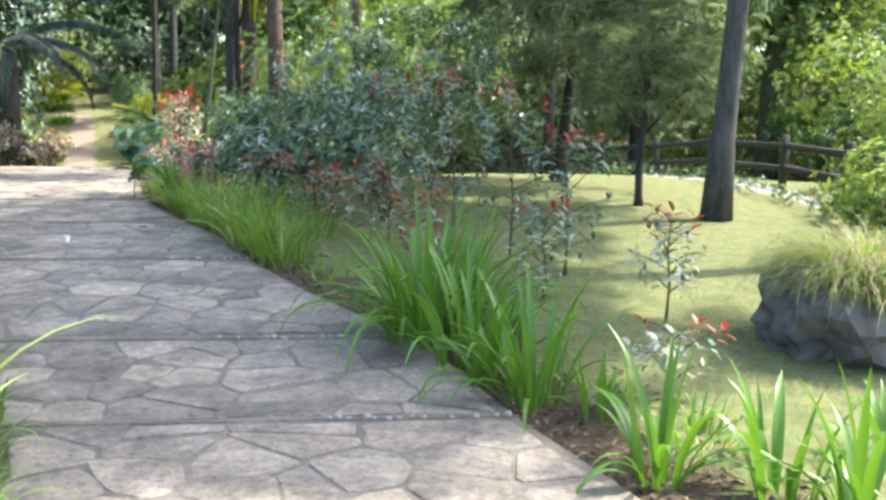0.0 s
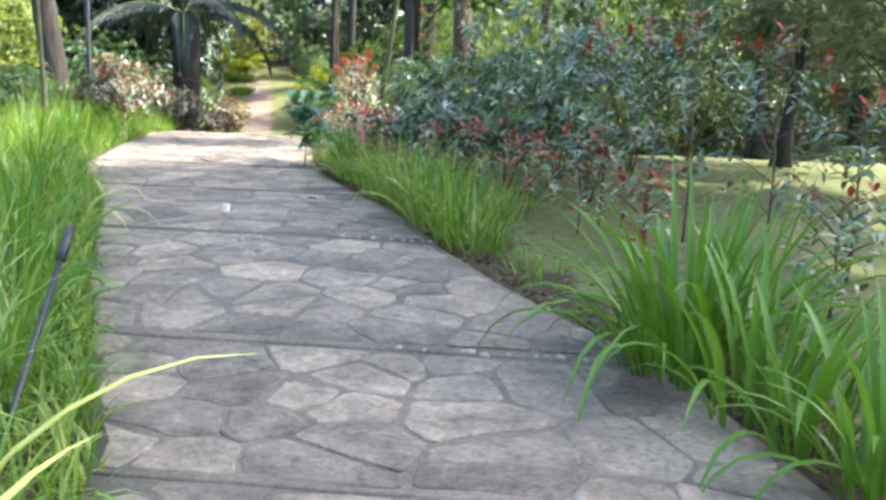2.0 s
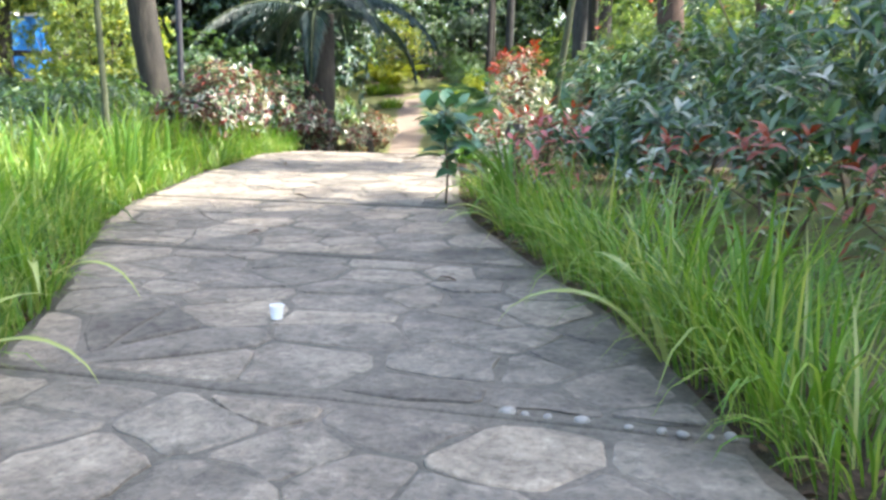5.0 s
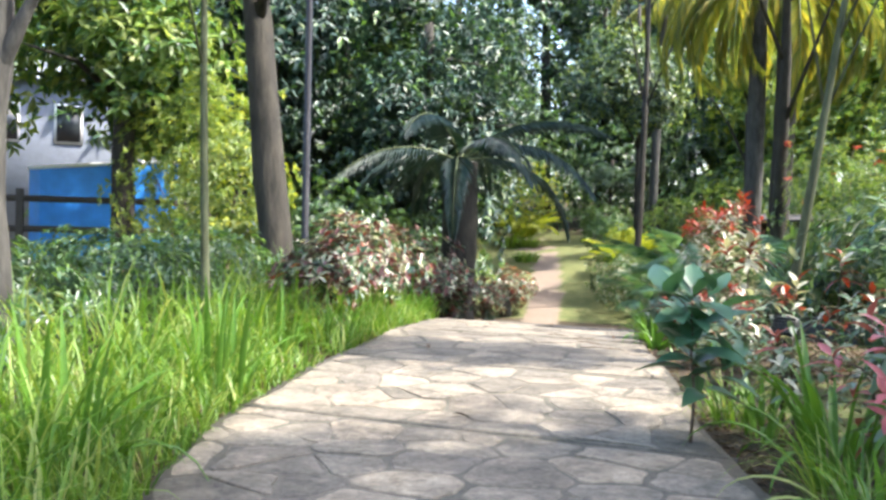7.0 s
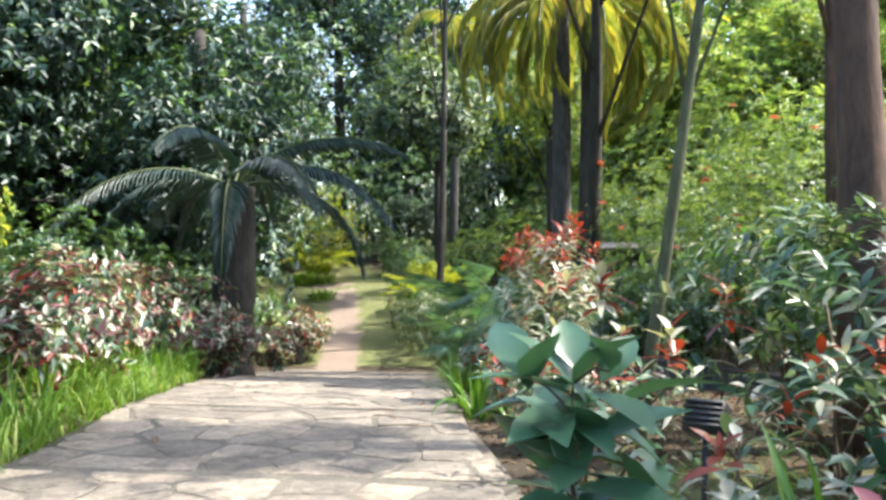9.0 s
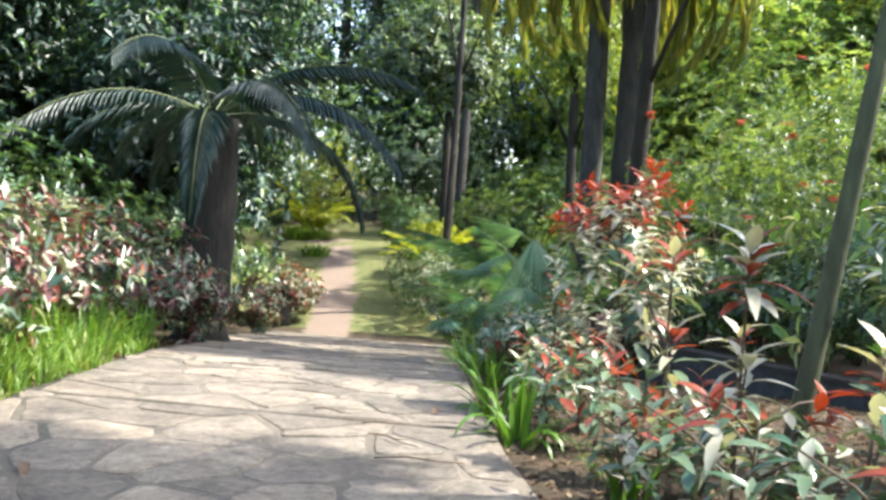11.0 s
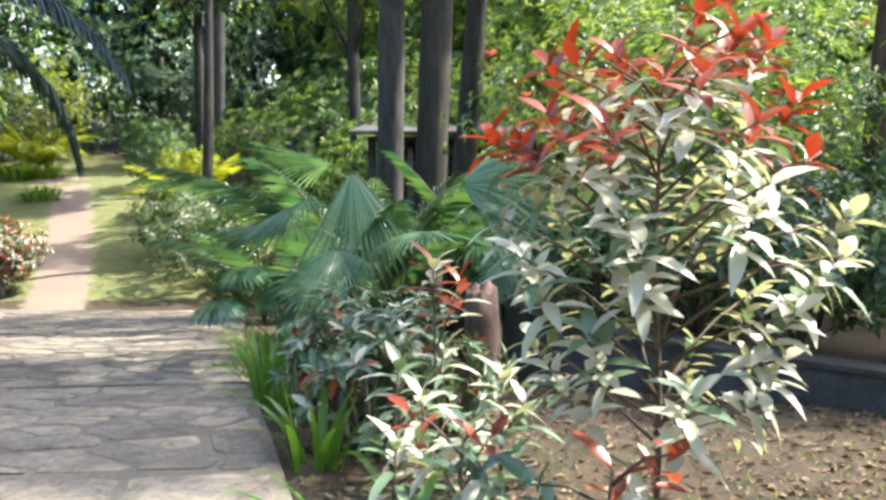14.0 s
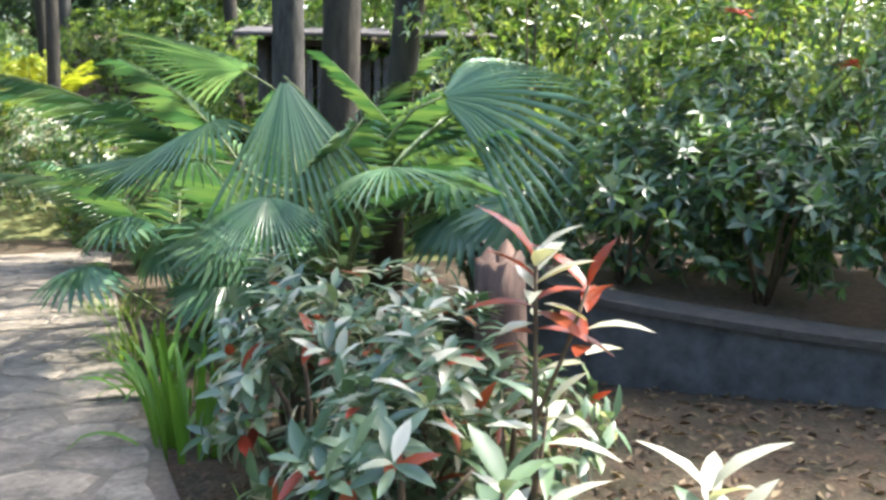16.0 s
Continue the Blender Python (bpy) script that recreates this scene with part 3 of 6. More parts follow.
def iris_clump(x, y, h, n, spread=0.16, label="clump of upright green sword-shaped iris leaves by the path"):
    root = thing("iris_clump", label, "plant", "irises along the path", x, y, ground(x, y))
    for i in range(n):
        a = RNG.uniform(0, 2 * math.pi)
        r = spread * math.sqrt(RNG.random())
        l = h * RNG.uniform(0.65, 1.12)
        k = min(9, int(abs(RNG.gauss(0, 4.8))))
        part("blade", BLADES[k], None, root, at=Matrix.Translation((r * math.cos(a), r * math.sin(a), -0.02)) @ Matrix.Rotation(a + RNG.uniform(-0.7, 0.7), 4, "Z") @ Matrix.Scale(l, 4) @ Matrix.Diagonal((1, 0.72 / max(0.5, h), 1, 1)))
    return root


def grass_clump(x, y, h, n, spread=0.27, wide=0.013, label="tuft of long fine green grass leaning over the path edge"):
    m = Mesh()
    for i in range(n):
        a = RNG.uniform(0, 2 * math.pi)
        r = spread * math.sqrt(RNG.random())
        blade(m, (r * math.cos(a), r * math.sin(a), -0.02), a + RNG.uniform(-0.8, 0.8), h * RNG.uniform(0.5, 1.2), wide * RNG.uniform(0.7, 1.5), RNG.uniform(0.02, 0.4), RNG.uniform(0.3, 2.2), 0, 6)
    root = thing("grass_clump", label, "grass", "grass tufts along the path", x, y, ground(x, y))
    tagged(part("grass_tuft", m, GRASS, root), kind="stuff")
    return root


def leaf_set(name, length, width, mat_, curl=0.35):
    out = []
    for k in range(4):
        m = Mesh()
        leaf(m, (0, 0, 0), (1, 0, 0), (0, 0, 1), length * (0.85 + 0.1 * k), width * (1.1 - 0.06 * k), curl * (0.4 + 0.4 * k))
        out.append(m.data(name, [mat_]))
    return out


LEAVES = {
    "red": leaf_set("leaf", 0.16, 0.058, RED_LEAF, 0.3),
    "grey": leaf_set("leaf", 0.15, 0.06, GREY_LEAF),
    # The two PALE_LEAF sets carry the glossy leaves' white sheen in their colour.
    "pale": leaf_set("leaf", 0.15, 0.058, PALE_LEAF),
    "dark": leaf_set("leaf", 0.15, 0.055, DARK_LEAF),
    "long_red": leaf_set("leaf", 0.22, 0.07, RED_LEAF, 0.38),
    "long_pale": leaf_set("leaf", 0.22, 0.072, PALE_LEAF, 0.42),
    "long_grey": leaf_set("leaf", 0.22, 0.075, GREY_LEAF, 0.34),
    "big": leaf_set("leaf", 0.27, 0.13, BIG_LEAF, 0.25),
    "pink": leaf_set("leaf", 0.15, 0.055, leaf_material("pink_leaf", [(0, (0.35, 0.05, 0.07)), (0.6, (0.55, 0.14, 0.16)), (1, (0.6, 0.3, 0.28))], 0.35, 0.3), 0.25),
}


def sapling(x, y, h, label, kinds, top="red", top_share=0.35, crown=0.4, shoots=7, per=9, size=1.0, bare=0.35, lean=0.0, group="coloured-leaf shrubs by the path"):
    """A thin-stemmed shrub: shoots off a stem, each ending in a whorl of leaves; the topmost leaves take their own hue."""
    root = thing("leafy_shrub", label, "shrub", group, x, y, ground(x, y))
    m = Mesh()
    tip = Vector((lean * h, 0.3 * lean * h, h * 0.93))
    tube(m, [(0, 0, -0.05), tip * 0.35 + Vector((0.02, 0.01, 0)), tip * 0.7 - Vector((0.015, 0.01, 0)), tip], [0.014, 0.011, 0.008, 0.005], 6)
    ends = [(tip, Vector((0, 0, 1)))]
    for k in range(shoots):
        s = bare + (1 - bare) * (k + 0.5) / shoots
        a = k * 2.4 + RNG.uniform(-0.3, 0.3)
        b = tip * s
        reach = crown * (1.15 - 0.55 * abs(s - 0.55) * 2) * RNG.uniform(0.75, 1.1)
        e = b + Vector((math.cos(a) * reach, math.sin(a) * reach, reach * RNG.uniform(0.35, 0.8)))
        tube(m, [b, b.lerp(e, 0.55) + Vector((0, 0, 0.03)), e], [0.007, 0.005, 0.004], 5)
        ends.append((e, (e - b).normalized() + Vector((0, 0, 0.8))))
    stem = part("stem", m, STEM, root)
    zs = sorted(e.z for e, _ in ends)
    cut = zs[int(len(zs) * (1 - top_share))] if top_share > 0 else 99
    for e, d in ends:
        d = d.normalized()
        side = d.cross(Vector((0.3, 0.2, 1))).normalized()
        up = side.cross(d)
        for k in range(per):
            a = k * 2.4 + RNG.uniform(-0.3, 0.3)
            back = 0.3 * size * (k / per)
            kind = top if (e.z >= cut and k < per * 0.5) else RNG.choice(kinds)
            out = (side * math.cos(a) + up * math.sin(a)) * (0.75 + 0.6 * k / per) + d * (0.75 - 0.7 * k / per) + Vector((0, 0, RNG.uniform(-0.15, 0.25) - 0.1 * k / per))
            out.normalize()
            zax = (d + Vector((0, 0, 1)) - out * out.dot(d + Vector((0, 0, 1)))).normalized()
            yax = zax.cross(out)
            rot = Matrix((out, yax, zax)).transposed().to_4x4()
            part("leaf", RNG.choice(LEAVES[kind]), None, stem, at=Matrix.Translation(e - d * back) @ rot @ Matrix.Scale(size * RNG.uniform(0.75, 1.15), 4))
    return root


def shrub(x, y, h, r, mats, weights, label, length=0.1, width=0.04, sprigs=220, count=7, full=False, name="shrub", group="", gaps=0.25, base=0.12, stems=4, z=None):
    z = ground(x, y) if z is None else z
    root = thing(name, label, "shrub", group, x, y, z)
    for k in range(stems):
        m = Mesh()
        a = 2 * math.pi * k / stems + RNG.uniform(-0.3, 0.3)
        e = Vector((math.cos(a) * r * 0.6, math.sin(a) * r * 0.6, h * RNG.uniform(0.6, 0.85)))
        tube(m, [(0.03 * math.cos(a), 0.03 * math.sin(a), -0.05), e * 0.5 + Vector((0, 0, 0.12 * h)), e], [0.018, 0.012, 0.006], 5)
        part("stem", m, STEM, root)
    f = Mesh()
    foliage(f, (0, 0, h * (0.5 + base / 2)), (r, r, h * (0.5 - base / 2)), sprigs, count, length, width, chooser(weights), full, 0.45, gaps, 1.6)
    part("foliage", f, mats, root)
    return root


def bent(x, y, z0, h, lean_x, lean_y, wobble=0.05, n=9):
    return [(lean_x * h * s + wobble * math.sin(5 * s + x), lean_y * h * s + wobble * math.cos(4 * s + y) - wobble, z0 + h * s) for s in (i / (n - 1) for i in range(n))]


def trunk_radii(r, n=9, taper=0.35, flare=0.5):
    return [r * (1 - taper * i / (n - 1)) * (1 + flare * max(0, 1 - i * 1.6)) for i in range(n)]


CROWNS = {}


def crown_mesh(key, mats, weights, lobes, sprigs, count, length, width, gaps, reach=1.0):
    """A unit crown (about 2 across and 2 high) out of several leafy lobes, made once for each kind."""
    if key not in CROWNS:
        f = Mesh()
        pick = chooser(weights)
        for k in range(lobes):
            d = Vector((RNG.gauss(0, 1), RNG.gauss(0, 1), RNG.gauss(0, 0.9))).normalized() * RNG.uniform(0.25, 0.68) * reach
            r = RNG.uniform(0.34, 0.52)
            foliage(f, d, (r, r, r * 0.8), sprigs // lobes, count, length, width, pick, False, 0.35, gaps, 4.0)
        CROWNS[key] = f.data("crown", mats)
    return CROWNS[key]


def tree(x, y, h, r, bark, crown, size, centre, label, lean=(0, 0), limbs=6, name="tree", wobble=0.05, group="", flare=0.5, turn=0.0, branch=None):
    """A tapered trunk with limbs, and a crown set round (0, 0, centre) of the given half-sizes."""
    z = ground(x, y)
    root = thing(name, label, "tree", group, x, y, z)
    m = Mesh()
    pts = bent(x, y, -0.15, h, lean[0], lean[1], wobble, 10)
    tube(m, pts, [v * (1 + 0.06 * math.sin(7 * i + x)) for i, v in enumerate(trunk_radii(r, 10, 0.55, flare))], 16)
    for i, v in enumerate(m.v):
        axis = Vector(pts[i // 16])
        m.v[i] = axis + (Vector(v) - axis) * (1 + 0.22 * noise.noise((v[0] * 6 + x, v[1] * 6 + y, v[2] * 1.1)) + 0.1 * noise.noise((v[0] * 15, v[1] * 15 + y, v[2] * 3)))
    part("trunk", m, bark, root)
    top = Vector(pts[-1])
    c = Vector((lean[0] * centre, lean[1] * centre, centre))
    for k in range(limbs):
        lm = Mesh()
        a = 2.4 * k + x
        s = 0.45 + 0.5 * k / max(1, limbs)
        b = Vector(pts[int(s * 9)])
        e = c + Vector((math.cos(a) * size[0] * 0.65, math.sin(a) * size[1] * 0.65, size[2] * (-0.3 + 0.9 * k / max(1, limbs))))
        tube(lm, [b, b.lerp(e, 0.5) + Vector((0, 0, 0.15 * size[2] * 0.5)), e], [r * 0.35, r * 0.2, r * 0.07], 6)
        part("limb", lm, bark, root)
    if crown is not None:
        part("crown", crown, None, root, at=Matrix.Translation(c) @ Matrix.Rotation(turn + x, 4, "Z") @ Matrix.Diagonal((*size, 1)))
    return root


BROAD = crown_mesh("broad", [MID_LEAF, LIGHT_LEAF, DARK_LEAF], [0.45, 0.45, 0.1], 16, 1500, 6, 0.085, 0.035, 0.3)
BROAD2 = crown_mesh("broad2", [LIGHT_LEAF, MID_LEAF, YELLOW_LEAF], [0.55, 0.35, 0.1], 14, 1400, 6, 0.085, 0.032, 0.3)
# SHADE_LEAF paints this crown's shade, GREY_LEAF its glossy highlights.
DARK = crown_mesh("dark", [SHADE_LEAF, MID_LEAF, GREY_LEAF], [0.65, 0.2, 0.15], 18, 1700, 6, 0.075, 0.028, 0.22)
GOLD = crown_mesh("gold", [LIGHT_LEAF, YELLOW_LEAF, MID_LEAF], [0.5, 0.3, 0.2], 14, 1300, 6, 0.085, 0.026, 0.32)
# Mostly SHADE_LEAF: the crown's shade lies in its leaf colour.
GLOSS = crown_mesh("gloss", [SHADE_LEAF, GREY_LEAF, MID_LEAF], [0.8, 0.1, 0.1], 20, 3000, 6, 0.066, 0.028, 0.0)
# Half the leaves are GREY_LEAF to paint the tree's blue-grey highlights.
SHEEN = crown_mesh("sheen", [GREY_LEAF, SHADE_LEAF, LIGHT_LEAF], [0.5, 0.3, 0.2], 16, 2200, 6, 0.08, 0.032, 0.0)
PINE = crown_mesh("pine", [PINE_LEAF, GREY_LEAF], [0.7, 0.3], 26, 560, 12, 0.16, 0.005, 0.7, 1.35)
# Thickened crown for the two tall pines, out of view, to shade the path.
PINE_TOP = crown_mesh("pine_top", [PINE_LEAF, LIGHT_LEAF], [0.8, 0.2], 26, 2700, 12, 0.11, 0.017, 0.3)


# trees that the path passes
# The first pine is an unseen addition that casts shade on the path.
tree(5.7, 10.6, 14, 0.2, BARK_GREY, PINE_TOP, (4.6, 4.4, 2.3), 11.0, "added pine out of view, there to shade the path", (0.0, 0.0), 8, "pine_tree", group="pines")
tree(4.3, 14.1, 13, 0.19, BARK_GREY, PINE_TOP, (4.9, 6.2, 3.0), 10.4, "tall grey pine trunk with a flared base standing on the lawn", (0.035, 0.02), 8, "pine_tree", group="pines")
tree(2.43, 19.6, 8, 0.13, BARK_DARK, PINE, (3.2, 3.0, 2.3), 4.0, "slim dark leaning pine with airy needles on the lawn", (0.1, 0.0), 8, "pine_tree", group="pines")
tree(3.41, 15.8, 3.0, 0.08, BARK_DARK, PINE, (1.6, 1.5, 1.1), 2.5, "small dark forked tree with thin needled twigs on the lawn", (0.02, 0), 6, "small_tree")
tree(-3.6, 19.8, 14, 0.21, BARK_RED, BROAD, (2.6, 2.6, 2.0), 12.6, "straight reddish-brown tree trunk among glossy shrubs", (-0.01, 0.02), 6)
tree(-1.3, 46.0, 11, 0.25, BARK_DARK, BROAD2, (3.0, 3.0, 2.4), 9.0, "dark straight tree trunk behind the shrub bed", (0.0, 0.02), 6)
tree(-5.4, 19.7, 6.5, 0.055, BARK_MOSS, BROAD2, (1.6, 1.6, 1.3), 6.0, "thin mossy leaning young tree beside the path", (0.155, 0.0), 5, "young_tree", 0.02, flare=0.2)
tree(-13.1, 21.2, 11, 0.29, BARK_DARK, BROAD, (3.6, 3.6, 2.6), 8.6, "grey-brown tree trunk leaning over the shrubs", (-0.16, 0.02), 6)
tree(-10.3, 16.3, 7, 0.05, BARK_MOSS, BROAD2, (1.5, 1.5, 1.3), 6.2, "thin green mossy stem of a young tree in the verge", (-0.03, 0.0), 5, "young_tree", 0.03, flare=0.2)
def forked_tree(x, y):
    """A thick gnarled trunk that forks at head height, with a thin branch and a side stem."""
    root = thing("tree", "thick grey-brown forked tree with gnarled bark in the verge", "tree", "", x, y, ground(x, y))
    limbs = (
        ("trunk", [(0, 0, -0.2), (0.02, 0, 0.25), (-0.02, 0.02, 0.9), (-0.05, 0, 1.7), (-0.02, 0, 2.3), (0.0, 0, 2.7)], [0.36, 0.29, 0.26, 0.25, 0.24, 0.05]),
        ("limb", [(0.0, 0, 1.5), (0.12, 0.02, 2.6), (0.22, 0.05, 4.2), (0.3, 0.1, 6.8)], [0.14, 0.17, 0.12, 0.08]),
        ("limb", [(-0.04, 0, 1.4), (-0.25, -0.06, 2.5), (-0.72, -0.15, 3.8), (-1.1, -0.2, 6.6)], [0.14, 0.17, 0.12, 0.07]),
        ("limb", [(0.1, 0, 2.3), (0.42, 0.12, 3.0), (0.85, 0.25, 3.75), (1.3, 0.4, 4.8)], [0.06, 0.05, 0.04, 0.02]),
        ("limb", [(-0.25, -0.25, -0.1), (-0.45, -0.3, 0.8), (-0.78, -0.35, 2.0), (-0.95, -0.4, 3.4)], [0.1, 0.08, 0.07, 0.05]),
    )
    for name, pts, radii in limbs:
        m = Mesh()
        fine, fr = [], []
        for i in range(len(pts) - 1):
            for k in range(4):
                t = k / 4
                fine.append(Vector(pts[i]).lerp(Vector(pts[i + 1]), t) + Vector((0.02 * noise.noise((i + t, x, 1)), 0.02 * noise.noise((i + t, y, 2)), 0)))
                fr.append(radii[i] * (1 - t) + radii[i + 1] * t)
        tube(m, fine, fr, 14)
        for i, v in enumerate(m.v):
            axis = Vector(fine[i // 14])
            m.v[i] = axis + (Vector(v) - axis) * (1 + 0.3 * noise.noise((v[0] * 7, v[1] * 7, v[2] * 0.9)))
        part(name, m, BARK_GNARLED, root)
    part("crown", BROAD, None, root, at=Matrix.Translation((-0.2, 0, 7.4)) @ Matrix.Diagonal((3.0, 3.0, 2.0, 1)))


forked_tree(-10.62, 13.95)
tree(1.8, 44, 12, 0.3, BARK_DARK, BROAD, (4, 4, 4.2), 7.0, "dark tree beyond the rail fence", (0.05, 0), 6)
tree(11, 31, 12, 0.4, BARK_MOSS, BROAD2, (4.5, 4.5, 4.6), 7.2, "ivy-clad tree trunk beyond the rail fence", (0.0, 0), 6)


def palm(x, y, h, r, label, fronds, length, droop, mats, bark=BARK_GREY, lean=(0, 0), rise=0.6, leaflet=0.5, width=0.03, count=34, name="palm_tree", spread=None):
    z = ground(x, y)
    root = thing(name, label, "palm", "", x, y, z)
    m = Mesh()
    pts = bent(x, y, -0.1, h, lean[0], lean[1], 0.03, 12)
    tube(m, pts, [r * (1.0 + 0.05 * (i % 2)) * (1 + 0.35 * max(0, 1 - i)) for i in range(12)], 14)
    part("trunk", m, bark, root)
    for k in range(fronds):
        f = Mesh()
        a = (2.4 * k if spread is None else spread[0] + (spread[1] - spread[0]) * k / max(1, fronds - 1)) + RNG.uniform(-0.2, 0.2)
        frond(f, (0, 0, 0), a, length * RNG.uniform(0.85, 1.1), rise + RNG.uniform(-0.35, 0.5), droop * RNG.uniform(0.8, 1.2), leaflet, count, width, 0, 1, 0.02)
        part("frond", f, [mats, STEM_GREEN], root, at=Matrix.Translation(pts[-1]))
    return root


DARK_PALM = leaf_material("dark_palm_leaf", [(0, (0.015, 0.045, 0.04)), (0.6, (0.03, 0.07, 0.06)), (1, (0.08, 0.12, 0.1))], 0.4, 0.2, 0.5)
PALE_PALM = leaf_material("yellowing_palm_leaf", [(0, (0.2, 0.26, 0.05)), (0.6, (0.36, 0.38, 0.08)), (1, (0.55, 0.46, 0.08))], 0.45, 0.5)
palm(-8.06, 34.6, 9.8, 0.22, "tall palm with a smooth grey trunk and hanging yellowing fronds", 15, 4.6, 2.5, PALE_PALM, BARK_GREY, (0.0, 0.0), 0.35, 0.75, 0.04, 46)
palm(-7.45, 34.1, 9.4, 0.26, "tall palm with a grey ringed trunk and drooping fronds", 15, 4.4, 2.6, PALE_PALM, BARK_DARK, (0.03, 0.0), 0.35, 0.75, 0.04, 46)
palm(-13.5, 28.0, 3.75, 0.4, "thick dark palm trunk with fronds arching over the trail", 11, 3.8, 1.7, DARK_PALM, BARK_DARK, (0.02, -0.02), 0.7, 0.6, 0.04, 44)
palm(-15.4, 52, 11.5, 0.2, "palm with hanging yellow-green fronds in the distance", 14, 4.0, 2.4, PALE_PALM, BARK_GREY, (0.02, 0.0), 0.5, 0.9, 0.05, 36)


def palm_bush(x, y, label, fans, feathers, h, mats=PALM_LEAF, feather=FEATHER_LEAF, bend=(0.5, 1.25)):
    """A stemless palm: fan leaves on stalks and a few feathered fronds."""
    root = thing("palm_bush", label, "palm", "", x, y, ground(x, y))
    for k in range(fans):
        f = Mesh()
        a = 2.4 * k + RNG.uniform(-0.3, 0.3)
        fan_leaf(f, (0, 0, 0), a, h * RNG.uniform(0.4, 0.85), h * RNG.uniform(0.2, 0.36), RNG.uniform(0.7, 1.45), 26, 0, 1, RNG.uniform(0.3, 1.3))
        part("fan_leaf", f, [mats, STEM_GREEN], root)
    for k in range(feathers):
        f = Mesh()
        frond(f, (0, 0, 0), 2.4 * k + 0.7, h * RNG.uniform(1.0, 1.35), RNG.uniform(1.3, 1.55), RNG.uniform(*bend), 0.5, 38, 0.036, 0, 1, 0.018, 0.1)
        part("frond", f, [feather, STEM_GREEN], root)
    return root


palm_bush(-8.0, 29.4, "clump of feathery green palm with tall arching fronds", 0, 7, 2.7, bend=(0.9, 1.7))
palm_bush(-9.2, 31.2, "feathery yellow-green palm with arching fronds", 0, 6, 2.0, bend=(0.9, 1.7))
palm_bush(-7.85, 28.0, "feather palm with long glossy green fronds behind the fan palm", 0, 9, 2.3, bend=(0.9, 1.9))
palm_bush(-8.55, 27.9, "low blue-green fan palm by the edge of the path", 13, 0, 1.35)
palm_bush(-6.4, 28.6, "dark fan palm behind the low curved wall", 8, 2, 1.9)
palm_bush(-11.4, 36.9, "low fan palm by the end of the path", 7, 0, 1.2)
palm_bush(-21.4, 50.5, "golden cane palm with yellow-green arching fronds where the trail bends", 0, 13, 2.3, feather=YELLOW_LEAF, bend=(1.1, 2.0))
palm_bush(-14.1, 43.6, "small golden palm with bright yellow-green fronds among the bushes", 0, 11, 1.9, feather=YELLOW_LEAF, bend=(0.8, 1.7))


def pleated_fan(mesh, hub, out, across, radius, span, fingers=22, droop=0.25):
    """One fan blade: pleated and joined near the hub, split into drooping fingers beyond."""
    hub, out = Vector(hub), Vector(out).normalized()
    side = Vector(across)
    side = (side - out * side.dot(out)).normalized()
    nrm = side.cross(out)
    step = radians(span) / fingers
    for k in range(fingers):
        a = -radians(span) / 2 + (k + 0.5) * step
        l = radius * (0.78 + 0.22 * math.cos(a)) * RNG.uniform(0.94, 1.05)

        def ray(angle, r, lift):
            p = hub + (out * math.cos(angle) + side * math.sin(angle)) * r + nrm * lift
            return p - Vector((0, 0, droop * r * r / radius * (0.3 + 0.7 * abs(math.sin(angle)))))

        rows = [(0.04, 0.5), (0.28, 0.5), (0.5, 0.4), (0.8, 0.24), (1.0, 0.03)]
        verts = []
        for f, w in rows:
            ridge = 0.16 * step * f * l * (1 if w > 0.3 else 0.5)
            verts += [ray(a - step * w, f * l, -ridge), ray(a, f * l, ridge), ray(a + step * w, f * l, -ridge)]
        faces = []
        for i in range(len(rows) - 1):
            b = 3 * i
            faces += [(b, b + 1, b + 4, b + 3), (b + 1, b + 2, b + 5, b + 4)]
        mesh.add(verts, faces, 0)


def pleated_palm(x, y, label, leaves):
    """A short palm whose pleated fans sit on long bowed stalks; each leaf: hub, way it points, width way, size, spread, droop."""
    z = ground(x, y)
    root = thing("fan_palm", label, "palm", "", x, y, z)
    m = Mesh()
    tube(m, [(0, 0, -0.1), (0.02, 0, 0.3), (0, 0.02, 0.55)], [0.09, 0.1, 0.07], 9)
    part("trunk", m, BARK_DARK, root)
    for hub, out, across, size, span, droop in leaves:
        h = Vector(hub) - Vector((x, y, z))
        m = Mesh()
        mid = Vector((h.x * 0.4, h.y * 0.4, 0.5 + (h.z - 0.5) * 0.75))
        tube(m, [(0, 0, 0.45), Vector((0, 0, 0.45)).lerp(mid, 0.5) + Vector((0, 0, 0.05)), mid, mid.lerp(h, 0.55) + Vector((0, 0, 0.06)), h], [0.016, 0.014, 0.012, 0.01, 0.008], 6, 1)
        pleated_fan(m, h, out, across, size, span, max(18, int(span / 5)), droop)
        part("fan_leaf", m, [PALM_LEAF, STEM_GREEN], root)


